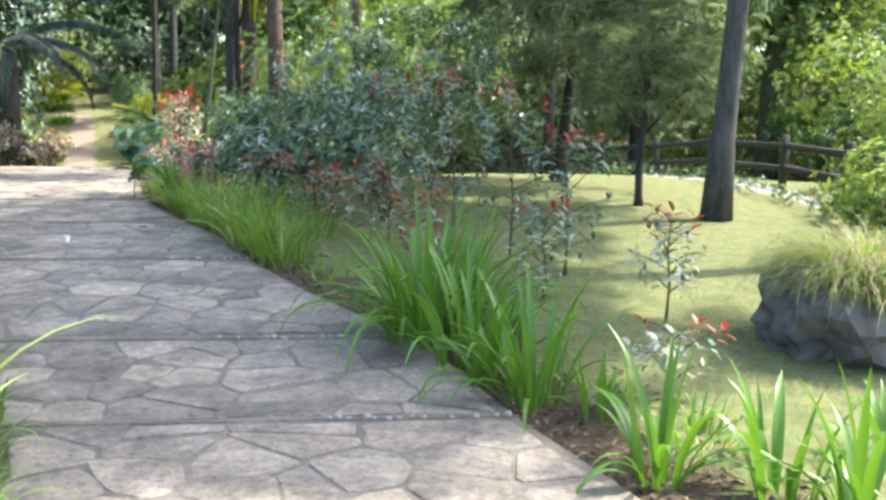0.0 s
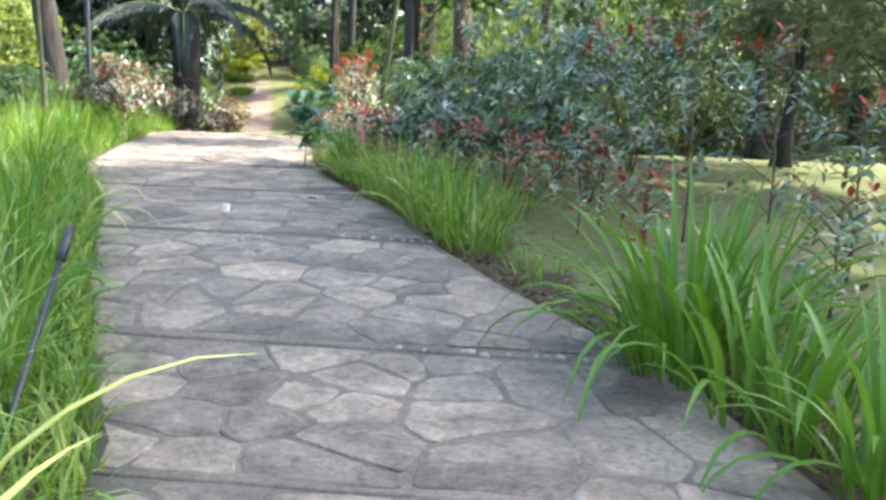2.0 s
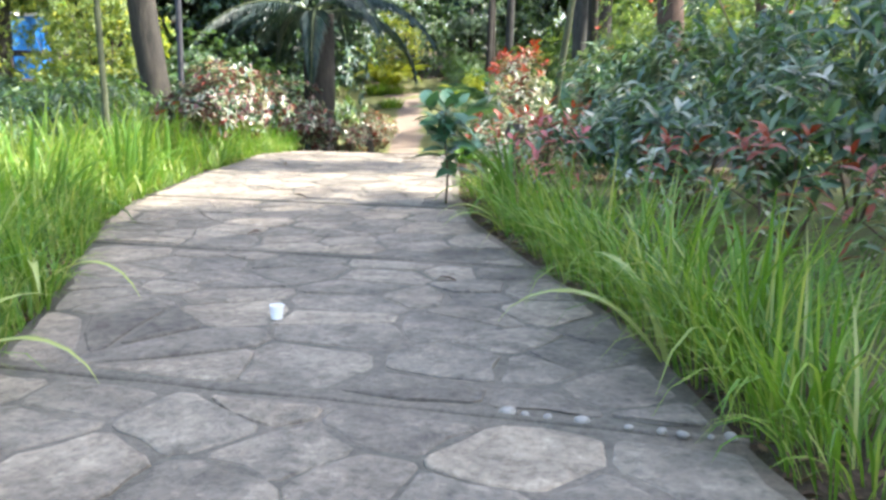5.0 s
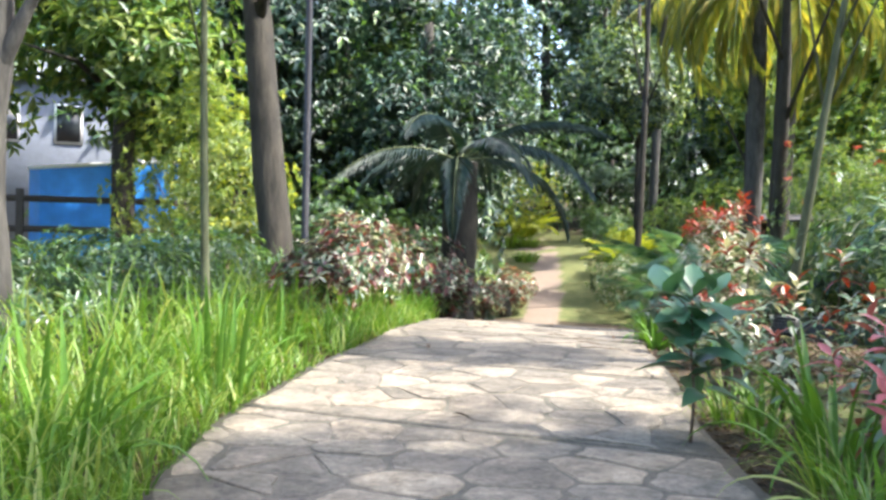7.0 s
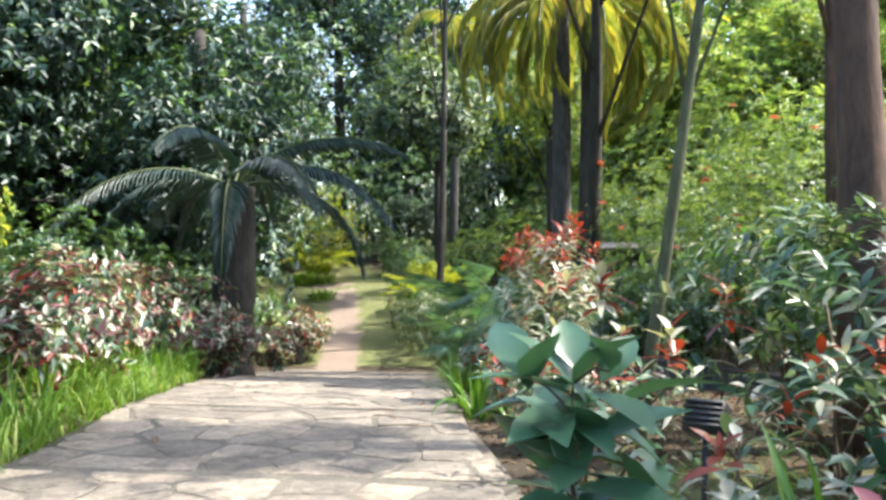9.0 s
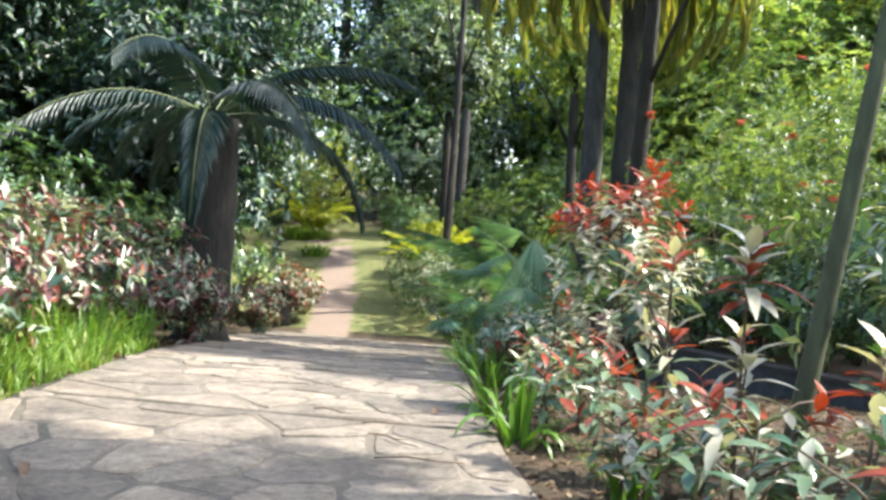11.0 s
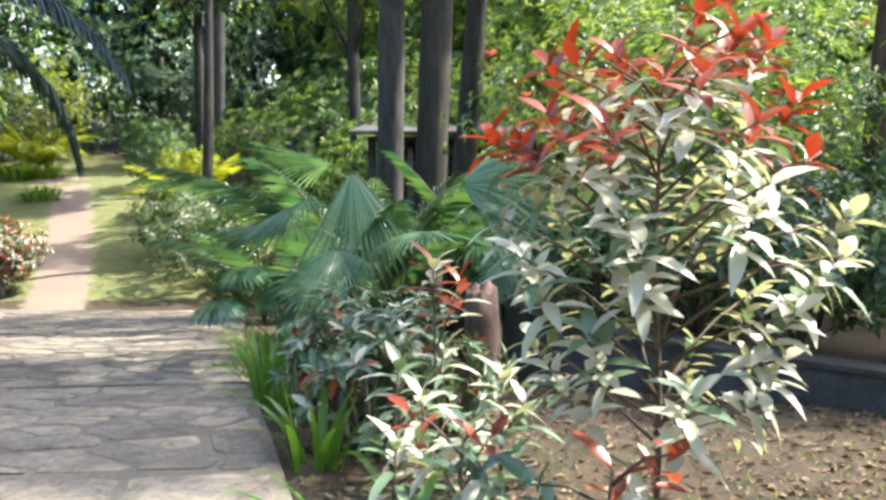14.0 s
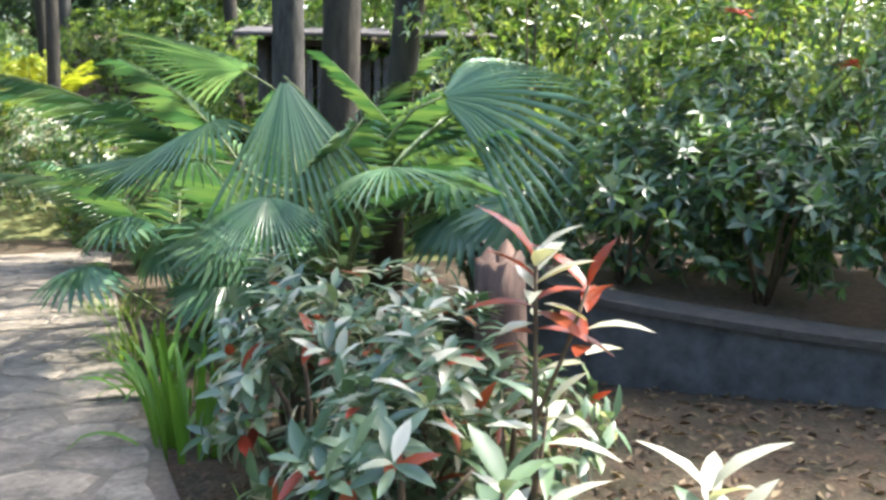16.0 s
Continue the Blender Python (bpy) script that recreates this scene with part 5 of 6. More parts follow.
# plants along the earth trail
for x, y, h, r, mats, w, lab in (
    (-21.6, 52.0, 4.2, 1.5, [YELLOW_LEAF, LIGHT_LEAF, RED_LEAF], [0.6, 0.35, 0.05], "tall bush of bright yellow leaves where the trail bends"),
    (-14.4, 44.4, 1.9, 1.0, [YELLOW_LEAF, LIGHT_LEAF], [0.6, 0.4], "round yellow-leaved bush by the trail"),
    (-11.9, 37.6, 2.0, 1.3, [GREY_LEAF, PALE_LEAF, MID_LEAF], [0.4, 0.3, 0.3], "bush of pale green and white leaves by the trail"),
    (-13.0, 39.6, 1.9, 1.3, [MID_LEAF, PALE_LEAF], [0.7, 0.3], "leafy green bush by the trail"),
    (-16.1, 37.2, 1.5, 0.65, [RED_LEAF, PALE_LEAF, DARK_LEAF], [0.35, 0.4, 0.25], "small bush with dark red and pale leaves by a stump"),
    (-10.8, 45.0, 3.2, 1.8, [MID_LEAF, LIGHT_LEAF], [0.6, 0.4], "light green bush behind the trail"),
    (-16.2, 48.0, 1.7, 1.2, [DARK_LEAF, MID_LEAF], [0.6, 0.4], "dark bush where the trail bends"),
    (-17.6, 51.8, 1.9, 1.3, [MID_LEAF, GREY_LEAF], [0.6, 0.4], "rounded green bush where the trail bends"),
    (-13.6, 49.0, 2.4, 1.6, [MID_LEAF, LIGHT_LEAF], [0.6, 0.4], "green bush beyond the trail"),
    (-10.1, 33.8, 2.2, 1.1, [MID_LEAF, LIGHT_LEAF, GREY_LEAF], [0.5, 0.3, 0.2], "leafy green bush at the end of the path"),
    (-8.6, 40.0, 3.0, 1.8, [MID_LEAF, LIGHT_LEAF], [0.5, 0.5], "tall light green bush behind the palms"),
):
    shrub(x, y, h, r, mats, w, lab, 0.15, 0.055, int(300 * max(1, r)), 7, False, group="bushes along the trail")
for x, y, h in ((-20.9, 49.8, 0.7), (-19.3, 46.0, 0.5), (-21.6, 49.5, 0.8)):
    grass_clump(x, y, h * 1.2, 120, 0.5, 0.05, "arching yellow-green strap leaves beside the trail")


# ---- woods all round ----
WOODS = (
    # The tree at (-12.6, 39.5) is added; its high crown shades the dark trees.
    (-17.0, 33.2, 9, 0.3, GLOSS, (4.4, 3.6, 4.2), 5.6), (-14.6, 47.0, 11, 0.17, SHEEN, (3.0, 2.8, 3.0), 7.6), (-12.6, 39.5, 15, 0.12, GLOSS, (4.4, 3.6, 1.8), 14.2), (-25.0, 46.5, 14, 0.3, GLOSS, (6.0, 4.5, 5.0), 8.8), (-17.8, 53, 4.2, 0.14, DARK, (1.5, 1.5, 1.0), 3.0), (-22, 30.5, 12, 0.3, GLOSS, (4.6, 4, 4.6), 8.2), (-6.5, 54, 12, 0.3, BROAD2, (4.0, 4.0, 4.0), 8.0), (-9.4, 42.8, 10, 0.2, GOLD, (2.2, 2.2, 3.4), 8.0), (-20.5, 33.5, 9, 0.3, DARK, (4.0, 4.0, 4.0), 5.6),
    (-22, 40, 11, 0.35, DARK, (5, 5, 5), 6.4), (-25, 33, 11, 0.3, BROAD, (5, 5, 5), 6.5),
    (-20.5, 24.5, 10, 0.3, BROAD, (4, 4, 4.2), 6.5), (-27, 24, 11, 0.3, BROAD2, (5, 5, 5), 7.2), (-24, 17, 11, 0.3, BROAD, (4.6, 4.6, 4.8), 7.6),
    (-18, 12, 11, 0.3, BROAD2, (4.4, 4.4, 4.4), 7.8), (-30, 48, 13, 0.4, DARK, (6, 6, 6), 7), (-28, 55, 14, 0.4, DARK, (6, 6, 6.5), 8),
    (-32, 62, 14, 0.4, BROAD, (7, 7, 7), 7.5), (-9, 59, 14, 0.4, GOLD, (6, 6, 6.5), 8), (-5, 51, 13, 0.35, GOLD, (5.5, 5.5, 6), 7), (-1, 41, 8, 0.25, BROAD2, (4.2, 4.2, 3.6), 4.2),
    (5, 43, 13, 0.35, BROAD2, (5.5, 5.5, 6), 7), (9, 52, 14, 0.4, BROAD, (6.5, 6.5, 7), 8), (16, 42, 13, 0.4, BROAD2, (6, 6, 6.5), 7), (18, 30, 12, 0.35, BROAD, (5.5, 5.5, 6), 6.8),
    (25, 23, 12, 0.35, BROAD, (5, 5, 6), 6.8), (22, 12, 12, 0.35, GOLD, (5, 5, 5.5), 7), (6.5, 31, 10, 0.25, PINE, (3.6, 3.6, 4), 6.0),
    (-25, 62, 20, 0.4, DARK, (7, 6, 6.5), 14), (0, 54, 15, 0.3, BROAD2, (6, 6, 5.5), 11), (-23, 36, 15, 0.35, DARK, (6, 6, 5), 11.5), (-10, 70, 20, 0.5, BROAD, (9, 9, 9), 13), (-22, 74, 20, 0.5, DARK, (9, 9, 9), 13), (3, 62, 19, 0.5, BROAD2, (8, 8, 8), 12),
    (-21, 61, 13, 0.3, DARK, (5.5, 4.5, 6.5), 6.5), (-28, 59, 13, 0.3, DARK, (5.5, 4.5, 6.5), 6.5), (-13, 65, 13, 0.3, BROAD, (6, 5, 6.5), 6.5), (-18, 63, 13, 0.3, DARK, (5, 4.5, 6.5), 6.5), (-26, 51.5, 12, 0.25, DARK, (4, 3.5, 4.6), 7.2), (-6, 62, 15, 0.4, BROAD, (8, 8, 8), 8), (12, 66, 15, 0.4, DARK, (9, 9, 9), 8), (27, 50, 15, 0.4, BROAD, (9, 9, 9), 8), (-42, 40, 14, 0.4, BROAD, (8, 8, 8), 8), (-38, 24, 13, 0.4, BROAD2, (7, 7, 7), 8),
    (-32, 10, 13, 0.4, BROAD, (7, 7, 7), 8), (30, 28, 14, 0.4, BROAD2, (8, 8, 8), 8), (-16, -2, 12, 0.35, DARK, (5, 5, 5), 8), (15, 2, 12, 0.3, BROAD, (4.5, 4.5, 5), 8),
)
WOOD_LABEL = {SHEEN.name: "tree with blue-grey sun highlights put into its leaf colours", GLOSS.name: "dense dark glossy-leaved tree over the trail", DARK.name: "tall dark-leaved tree shading the trail", BROAD.name: "broad green tree in the woods", BROAD2.name: "light green sunlit tree in the woods", GOLD.name: "yellow-green feathery tree in the woods", PINE.name: "airy pine beyond the fence"}
for i, (x, y, h, r, crown, size, centre) in enumerate(WOODS):
    tree(x, y, h, r, BARK_DARK, crown, size, centre, WOOD_LABEL[crown.name], (RNG.uniform(-0.03, 0.03), RNG.uniform(-0.03, 0.03)), 5, group="trees of the woods", turn=2.1 * i)


def thicket():
    """Undergrowth and far woods: masses of leaves too many to count, closing the view all round."""
    mats = [MID_LEAF, DARK_LEAF, LIGHT_LEAF, GREY_LEAF]
    near = Mesh()
    pick = chooser([0.4, 0.3, 0.2, 0.1])
    for x, y, r, h in ((-21, 30, 3, 3), (-19.5, 30, 2.2, 2.6), (-28, 31, 3, 3.2), (-20, 17, 2.6, 2.2), (-19, 36.5, 2.4, 2.6), (-25.5, 46, 2.6, 3), (-26, 40, 4, 4), (-9.5, 47, 3.4, 4), (-6.8, 41.5, 3, 4), (-5.5, 37, 2.2, 3.6), (-2.2, 35, 2.4, 3.6), (1.5, 38, 3, 4), (-10.5, 52, 3.4, 4), (-21.5, 66, 5, 5), (8, 36, 2.6, 3.4), (4.5, 37, 2.6, 3.4), (12, 33, 2.8, 3.6), (6, 46, 4, 5), (12, 44, 4, 5), (18, 36, 4, 5), (13, 28, 3, 2.6), (16, 24, 3, 3), (18, 16, 3, 3), (11.5, 24.5, 2, 2.0), (-16, 12, 2.4, 2.4), (-14, 9.5, 2, 2)):
        foliage(near, (x, y, level(y) + h * 0.45), (r, r, h * 0.6), int(150 * r), 7, 0.26, 0.1, pick, False, 0.5, 0.2, 0.8)
    pick = chooser([0.45, 0.3, 0.0, 0.25])
    for x, y, r, h in ((-21, 35.5, 3, 9), (-25, 36, 4, 9), (-24, 42, 3, 9), (-19, 58, 4, 7), (-24, 56, 4, 7), (-16, 63, 4, 7), (-29, 53, 4, 6), (-33, 47, 4, 6), (-25, 53.5, 2.6, 3.6), (-26, 46, 3, 4)):
        foliage(near, (x, y, level(y) + h * 0.45), (r, r, h * 0.6), int(220 * r), 7, 0.26, 0.1, pick, False, 0.4, 0.1, 0.8)
    pick = chooser([0.35, 0.05, 0.5, 0.1])
    for x, y, r, h in ((0.5, 37.5, 2.8, 6.5), (4.5, 40, 3.2, 7), (9, 33.5, 2.6, 5.5), (12.5, 37, 3.4, 7), (14.5, 29, 3, 6.5), (17, 25, 3, 6.5), (11.5, 26.5, 2.0, 4.0), (-5, 42, 2.4, 4), (-9.0, 46, 2.4, 4), (-1.5, 46, 3.4, 8), (21, 31, 4, 8), (17, 19, 2.6, 6), (11, 19.5, 1.6, 2.6), (12, 15, 1.8, 3), (10, 38, 3.5, 11), (16, 33, 3.5, 11), (20, 27, 3.5, 11), (5, 43, 3.5, 11), (1, 43, 3, 6), (-4, 38.5, 2.6, 9)):
        foliage(near, (x, y, level(y) + h * 0.5), (r, r, h * 0.55), int(230 * r), 7, 0.24, 0.085, pick, False, 0.5, 0.28, 0.8)
    tagged(part("undergrowth", near, mats), "dense green undergrowth between the trees", "undergrowth", kind="stuff")
    far = Mesh()
    for k in range(120):
        a = radians(3 * k + RNG.uniform(-1, 1))
        d = RNG.uniform(68, 92)
        x, y = -6 + d * math.sin(a), 22 + d * math.cos(a)
        foliage(far, (x, y, level(y) + 5 + RNG.uniform(-1, 3)), (6, 6, RNG.uniform(7, 11)), 105, 6, 1.2, 0.55, pick, False, 0.5, 0.0, 0.3)
    tagged(part("backdrop_woods", far, mats), "far green woods closing the view", "woods", kind="stuff")


thicket()


# ---- built things ----
def rail_fence():
    root = thing("rail_fence", "dark weathered post-and-rail fence along the lawn", "fence")
    line = [(8.0, 9.0), (7.6, 14.0), (7.1, 19.0), (5.8, 25.0), (2.8, 33.0), (-0.6, 40.0)]
    posts = []
    for (ax, ay), (bx, by) in zip(line, line[1:]):
        n = max(1, round(math.hypot(bx - ax, by - ay) / 2.6))
        posts += [(ax + (bx - ax) * i / n, ay + (by - ay) * i / n) for i in range(n)]
    posts.append(line[-1])
    for i, (x, y) in enumerate(posts):
        m = Mesh()
        box(m, -0.07, -0.07, -0.3, 0.07, 0.07, 1.12, 0, 0.012)
        part("post", m, RAIL_WOOD, root, at=pose(x, y, ground(x, y), RNG.uniform(-2, 2), RNG.uniform(-2, 2), RNG.uniform(-10, 10)))
        if i + 1 < len(posts):
            qx, qy = posts[i + 1]
            for h in (0.42, 0.9):
                a, b = Vector((x, y, ground(x, y) + h)), Vector((qx, qy, ground(qx, qy) + h))
                d = b - a
                m = Mesh()
                box(m, -0.04, -0.04, -0.065, d.length + 0.04, 0.04, 0.065, 0, 0.012)
                part("rail", m, RAIL_WOOD, root, at=Matrix.Translation(a + Vector((0, 0, RNG.uniform(-0.02, 0.02)))) @ d.to_track_quat("X", "Z").to_matrix().to_4x4())


rail_fence()


def kerb_hedge():
    """A low clipped hedge and pale gravel strip before the fence."""
    m, g = Mesh(), Mesh()
    line = [(6.6, 10.0), (6.3, 15.0), (5.6, 20.0), (4.4, 25.0), (1.6, 32.0), (-1.5, 38.0)]
    for (ax, ay), (bx, by) in zip(line, line[1:]):
        n = int(math.hypot(bx - ax, by - ay) * 26)
        for i in range(n):
            s = RNG.random()
            x, y = ax + (bx - ax) * s + RNG.gauss(0, 0.14), ay + (by - ay) * s
            sprig(m, (x, y, ground(x, y) + RNG.uniform(0.03, 0.3)), (RNG.gauss(0, 1), RNG.gauss(0, 1), 1), 6, 0.08, 0.035, lambda: RNG.choice((0, 0, 1)))
        for i in range(n * 2):
            s = RNG.random()
            x, y = ax + 0.75 + (bx - ax) * s + RNG.uniform(-0.35, 0.35), ay + (by - ay) * s
            r = RNG.uniform(0.03, 0.07)
            z = ground(x, y)
            g.add([(x - r, y - r, z - 0.02), (x + r, y - r, z - 0.02), (x + r, y + r, z - 0.02), (x - r, y + r, z - 0.02), (x, y, z + r * 0.8)], [(0, 1, 4), (1, 2, 4), (2, 3, 4), (3, 0, 4)])
    tagged(part("low_hedge", m, [DARK_LEAF, MID_LEAF]), "low dark clipped hedge in front of the fence", "hedge", kind="stuff")
    tagged(part("gravel_strip", g, GRAVEL), "strip of pale gravel beside the low hedge", "gravel", kind="stuff")


kerb_hedge()


def curved_wall():
    root = thing("planter_wall", "low curved dark rendered wall with a stone coping", "wall")
    pts = [(-6.4, 28.6), (-6.38, 27.5), (-6.15, 26.55), (-5.5, 25.95), (-4.6, 25.4), (-3.9, 25.0), (-3.45, 24.75), (-3.05, 25.2), (-2.6, 26.4), (-2.3, 28.0)]
    fine = []
    for i in range(len(pts) - 1):
        p0, p1, p2, p3 = (Vector(pts[max(0, min(len(pts) - 1, j))]) for j in (i - 1, i, i + 1, i + 2))
        for k in range(6):
            t = k / 6
            fine.append(0.5 * (2 * p1 + (p2 - p0) * t + (2 * p0 - 5 * p1 + 4 * p2 - p3) * t * t + (3 * p1 - p0 - 3 * p2 + p3) * t ** 3))
    fine.append(Vector(pts[-1]))

    def ribbon(m, inset, outset, z0, z1):
        n0 = len(m.v)
        for i, p in enumerate(fine):
            d = (fine[min(i + 1, len(fine) - 1)] - fine[max(0, i - 1)]).normalized()
            nrm = Vector((-d.y, d.x))
            top = -0.5 - 0.2 * min(1, i / 36)
            for off in (outset, inset):
                q = p + nrm * off
                for z in (top + z0 if z0 > -1 else ground(p.x, p.y) - 0.15, top + z1):
                    m.v.append((q.x, q.y, z))
        for i in range(len(fine) - 1):
            a, b = n0 + 4 * i, n0 + 4 * i + 4
            m.f += [(a, b, b + 1, a + 1), (a + 1, b + 1, b + 3, a + 3), (a + 3, b + 3, b + 2, a + 2)]
            m.m += [0, 0, 0]
        e = n0 + 4 * (len(fine) - 1)
        m.f += [(n0, n0 + 1, n0 + 3, n0 + 2), (e, e + 2, e + 3, e + 1)]
        m.m += [0, 0]

    w = Mesh()
    ribbon(w, 0.12, -0.08, -9, 0.0)
    part("wall", w, WALL_STONE, root, smooth=False)
    c = Mesh()
    ribbon(c, 0.15, -0.11, 0.002, 0.045)
    part("coping", c, WALL_CAP, root, smooth=False)
    bed = Mesh()
    bed.v = [(p.x, p.y, -0.56 - 0.2 * min(1, i / 36)) for i, p in enumerate(fine)] + [(-4.6, 28.6, -0.55)]
    bed.f = [(i, i + 1, len(fine)) for i in range(len(fine) - 1)] + [(len(fine) - 1, 0, len(fine))]
    bed.m = [0] * len(bed.f)
    part("soil_bed", bed, SOIL, root)


SOIL = plain_material("dark_leafy_soil", (0.09, 0.06, 0.04), 0.95, vary=0.6, scale=22, relief=0.8)
curved_wall()


def rock_with_grass():
    x, y = 3.35, 7.25
    root = thing("boulder", "grey weathered boulder with dry trailing grass on top", "rock", "", x, y, ground(x, y))
    bm = bmesh.new()
    bmesh.ops.create_icosphere(bm, subdivisions=4, radius=1)
    for v in bm.verts:
        p = v.co.copy()
        f = 1 + 0.34 * noise.noise(p * 1.7) + 0.18 * noise.noise(p * 4.5)
        v.co = Vector((p.x * 0.66 * f, p.y * 0.62 * f, max(-0.12, p.z * 0.62 * f + 0.28)))
        if v.co.z > 0.7:
            v.co.z = 0.7 + (v.co.z - 0.7) * 0.35
    me = bpy.data.meshes.new("stone")
    bm.to_mesh(me)
    bm.free()
    me.materials.append(ROCK)
    ob = new("stone", me)
    ob.parent = root
    m = Mesh()
    for i in range(2600):
        a, r = RNG.uniform(0, 6.28), math.sqrt(RNG.random())
        blade(m, (0.66 * r * math.cos(a) + 0.12, 0.6 * r * math.sin(a), 0.74 - 0.25 * r * r), a + RNG.uniform(-0.9, 0.9), RNG.uniform(0.2, 0.7), 0.009, RNG.uniform(0.3, 1.0), RNG.uniform(1.0, 2.4), RNG.choice((0, 0, 1)), 4)
    part("trailing_grass", m, [leaf_material("straw_grass", [(0, (0.16, 0.18, 0.05)), (0.6, (0.3, 0.28, 0.1)), (1, (0.42, 0.36, 0.18))], 0.6, 0.3), GRASS], root, "dry yellow-green grass")
    return root


rock_with_grass()


def spotlight(x, y, h, aim, label):
    root = thing("garden_spotlight", label, "lamp", "garden spotlights", x, y, ground(x, y), aim)
    m = Mesh()
    tube(m, [(0, 0, -0.1), (0.01, 0, h * 0.5), (0, 0, h)], [0.016, 0.015, 0.014], 8)
    part("stake", m, BLACK, root)
    m = Mesh()
    box(m, -0.09, -0.05, 0, 0.09, 0.07, 0.15, 0, 0.012)
    head = part("lamp_head", m, BLACK, root, at=pose(0, 0, h, 25, 0, 0))
    for k in range(5):
        m = Mesh()
        box(m, -0.085, 0.072, 0.02 + 0.026 * k, 0.085, 0.09, 0.03 + 0.026 * k)
        part("fin", m, BLACK, head)
    m = Mesh()
    box(m, -0.075, -0.058, 0.015, 0.075, -0.052, 0.135)
    part("lens", m, plain_material("dull_glass", (0.12, 0.13, 0.14), 0.15, vary=0.1), head)


spotlight(-4.87, 16.4, 0.66, 160, "black garden spotlight on a stake among shrubs")
spotlight(-3.25, 28.55, 0.45, 200, "black finned garden spotlight in the walled bed")


def leaning_stake():
    root = thing("garden_stake", "black metal stake leaning in the tall grass", "stake", "", -2.64, 4.28, -0.86)
    m = Mesh()
    tube(m, [(0, 0, -0.1), (-0.11, 0.55, 0.46), (-0.21, 1.05, 0.95)], [0.016, 0.015, 0.014], 8)
    rod = part("rod", m, BLACK, root)
    m = Mesh()
    tube(m, [(-0.2, 1.0, 0.9), (-0.225, 1.12, 1.02)], [0.022, 0.02], 8)
    part("end_cap", m, BLACK, rod)


leaning_stake()


def lamp_post(x, y):
    root = thing("lamp_post", "dark green lamp post with a glass lantern", "street lamp", "", x, y, ground(x, y))
    m = Mesh()
    tube(m, [(0, 0, -0.1), (0, 0, 0.5), (0, 0, 0.52), (0, 0, 4.7)], [0.09, 0.08, 0.055, 0.045], 12)
    part("post", m, BLACK, root)
    m = Mesh()
    tube(m, [(0, 0, 4.65), (0, 0, 4.95), (0, 0, 5.0)], [0.05, 0.12, 0.13], 12)
    lantern = part("lantern", m, BLACK, root)
    m = Mesh()
    tube(m, [(0, 0, 5.0), (0, 0, 5.35)], [0.11, 0.17], 8)
    part("glass", m, plain_material("lantern_glass", (0.7, 0.72, 0.72), 0.2, vary=0.05), lantern)
    m = Mesh()
    tube(m, [(0, 0, 5.35), (0, 0, 5.55), (0, 0, 5.6)], [0.21, 0.05, 0.02], 12)
    part("cap", m, BLACK, lantern)


lamp_post(-11.15, 19.0)


def blue_pool():
    """Blue sheeting with a white rim behind a dark rail, seen between the trees of the bank."""
    root = thing("blue_pool", "bright blue pool wall with a white rim behind the trees", "pool", "", -23.8, 26.9, 0, 47)
    z = ground(-23.5, 27.0)
    m = Mesh()
    pts = [(-1.9, 0), (-1.6, -0.5), (0, -0.7), (1.6, -0.5), (1.9, 0), (1.6, 2.6), (-1.6, 2.6)]
    n = len(pts)
    m.add([(x, y, z - 0.2) for x, y in pts] + [(x, y, 2.35 + 0.15 * math.sin(x)) for x, y in pts], [(i, (i + 1) % n, n + (i + 1) % n, n + i) for i in range(n)] + [tuple(range(n, 2 * n))])
    part("wall", m, BLUE, root, smooth=False)
    m = Mesh()
    tube(m, [(x, y, 2.39 + 0.15 * math.sin(x)) for x, y in pts + pts[:1]], [0.05] * (n + 1), 8)
    part("rim", m, WHITE, root)
    m = Mesh()
    for h in (0.55, 1.3):
        box(m, -5, -2.0, h, 4, -1.92, h + 0.16, 0, 0.01)
    part("rail", m, RAIL_WOOD, root)
    for k in range(4):
        m = Mesh()
        box(m, -4.6 + 2.6 * k, -2.05, z - 0.2, -4.42 + 2.6 * k, -1.88, 1.62, 0, 0.015)
        part("post", m, RAIL_WOOD, root)


blue_pool()


def garden_shed():
    """A dark timber shelter with a slatted side and a low sloping roof, half hidden by plants."""
    x0, y0 = -8.5, 35.9
    z = ground(x0 + 1.5, y0)
    root = thing("garden_shed", "dark weathered timber shed with slatted walls behind the palms", "shed", "", x0, y0, z)
    for x in (0.0, 1.6, 3.2):
        for y in (0.0, 2.2):
            m = Mesh()
            box(m, x - 0.07, y - 0.07, -0.2, x + 0.07, y + 0.07, 3.3 + 0.15 * y, 0, 0.012)
            part("post", m, RAIL_WOOD, root)
    for k in range(18):
        m = Mesh()
        box(m, -0.05, -0.015, 0.1, 0.05, 0.015, 3.1, 0, 0.005)
        part("slat", m, SHED_WOOD, root, at=pose(0.17 + 0.175 * k, 0.0, RNG.uniform(-0.03, 0.03), 0, RNG.uniform(-0.6, 0.6), 0))
    m = Mesh()
    box(m, 0.05, 2.2, 0.0, 3.15, 2.26, 3.3, 0, 0.01)
    part("back_wall", m, RAIL_WOOD, root)
    for h in (0.5, 2.0, 3.2):
        m = Mesh()
        box(m, -0.05, 0.03, h, 3.25, 0.09, h + 0.1, 0, 0.01)
        part("cross_rail", m, RAIL_WOOD, root)
    m = Mesh()
    box(m, -0.4, -0.45, 0, 3.6, 2.7, 0.07, 0, 0.015)
    part("roof", m, SHED_WOOD, root, at=pose(0, 0, 3.36, 4, 0, 0))


SHED_WOOD = plain_material("silvered_dark_wood", (0.1, 0.092, 0.09), 0.85, vary=0.5, scale=16, relief=0.4)
garden_shed()


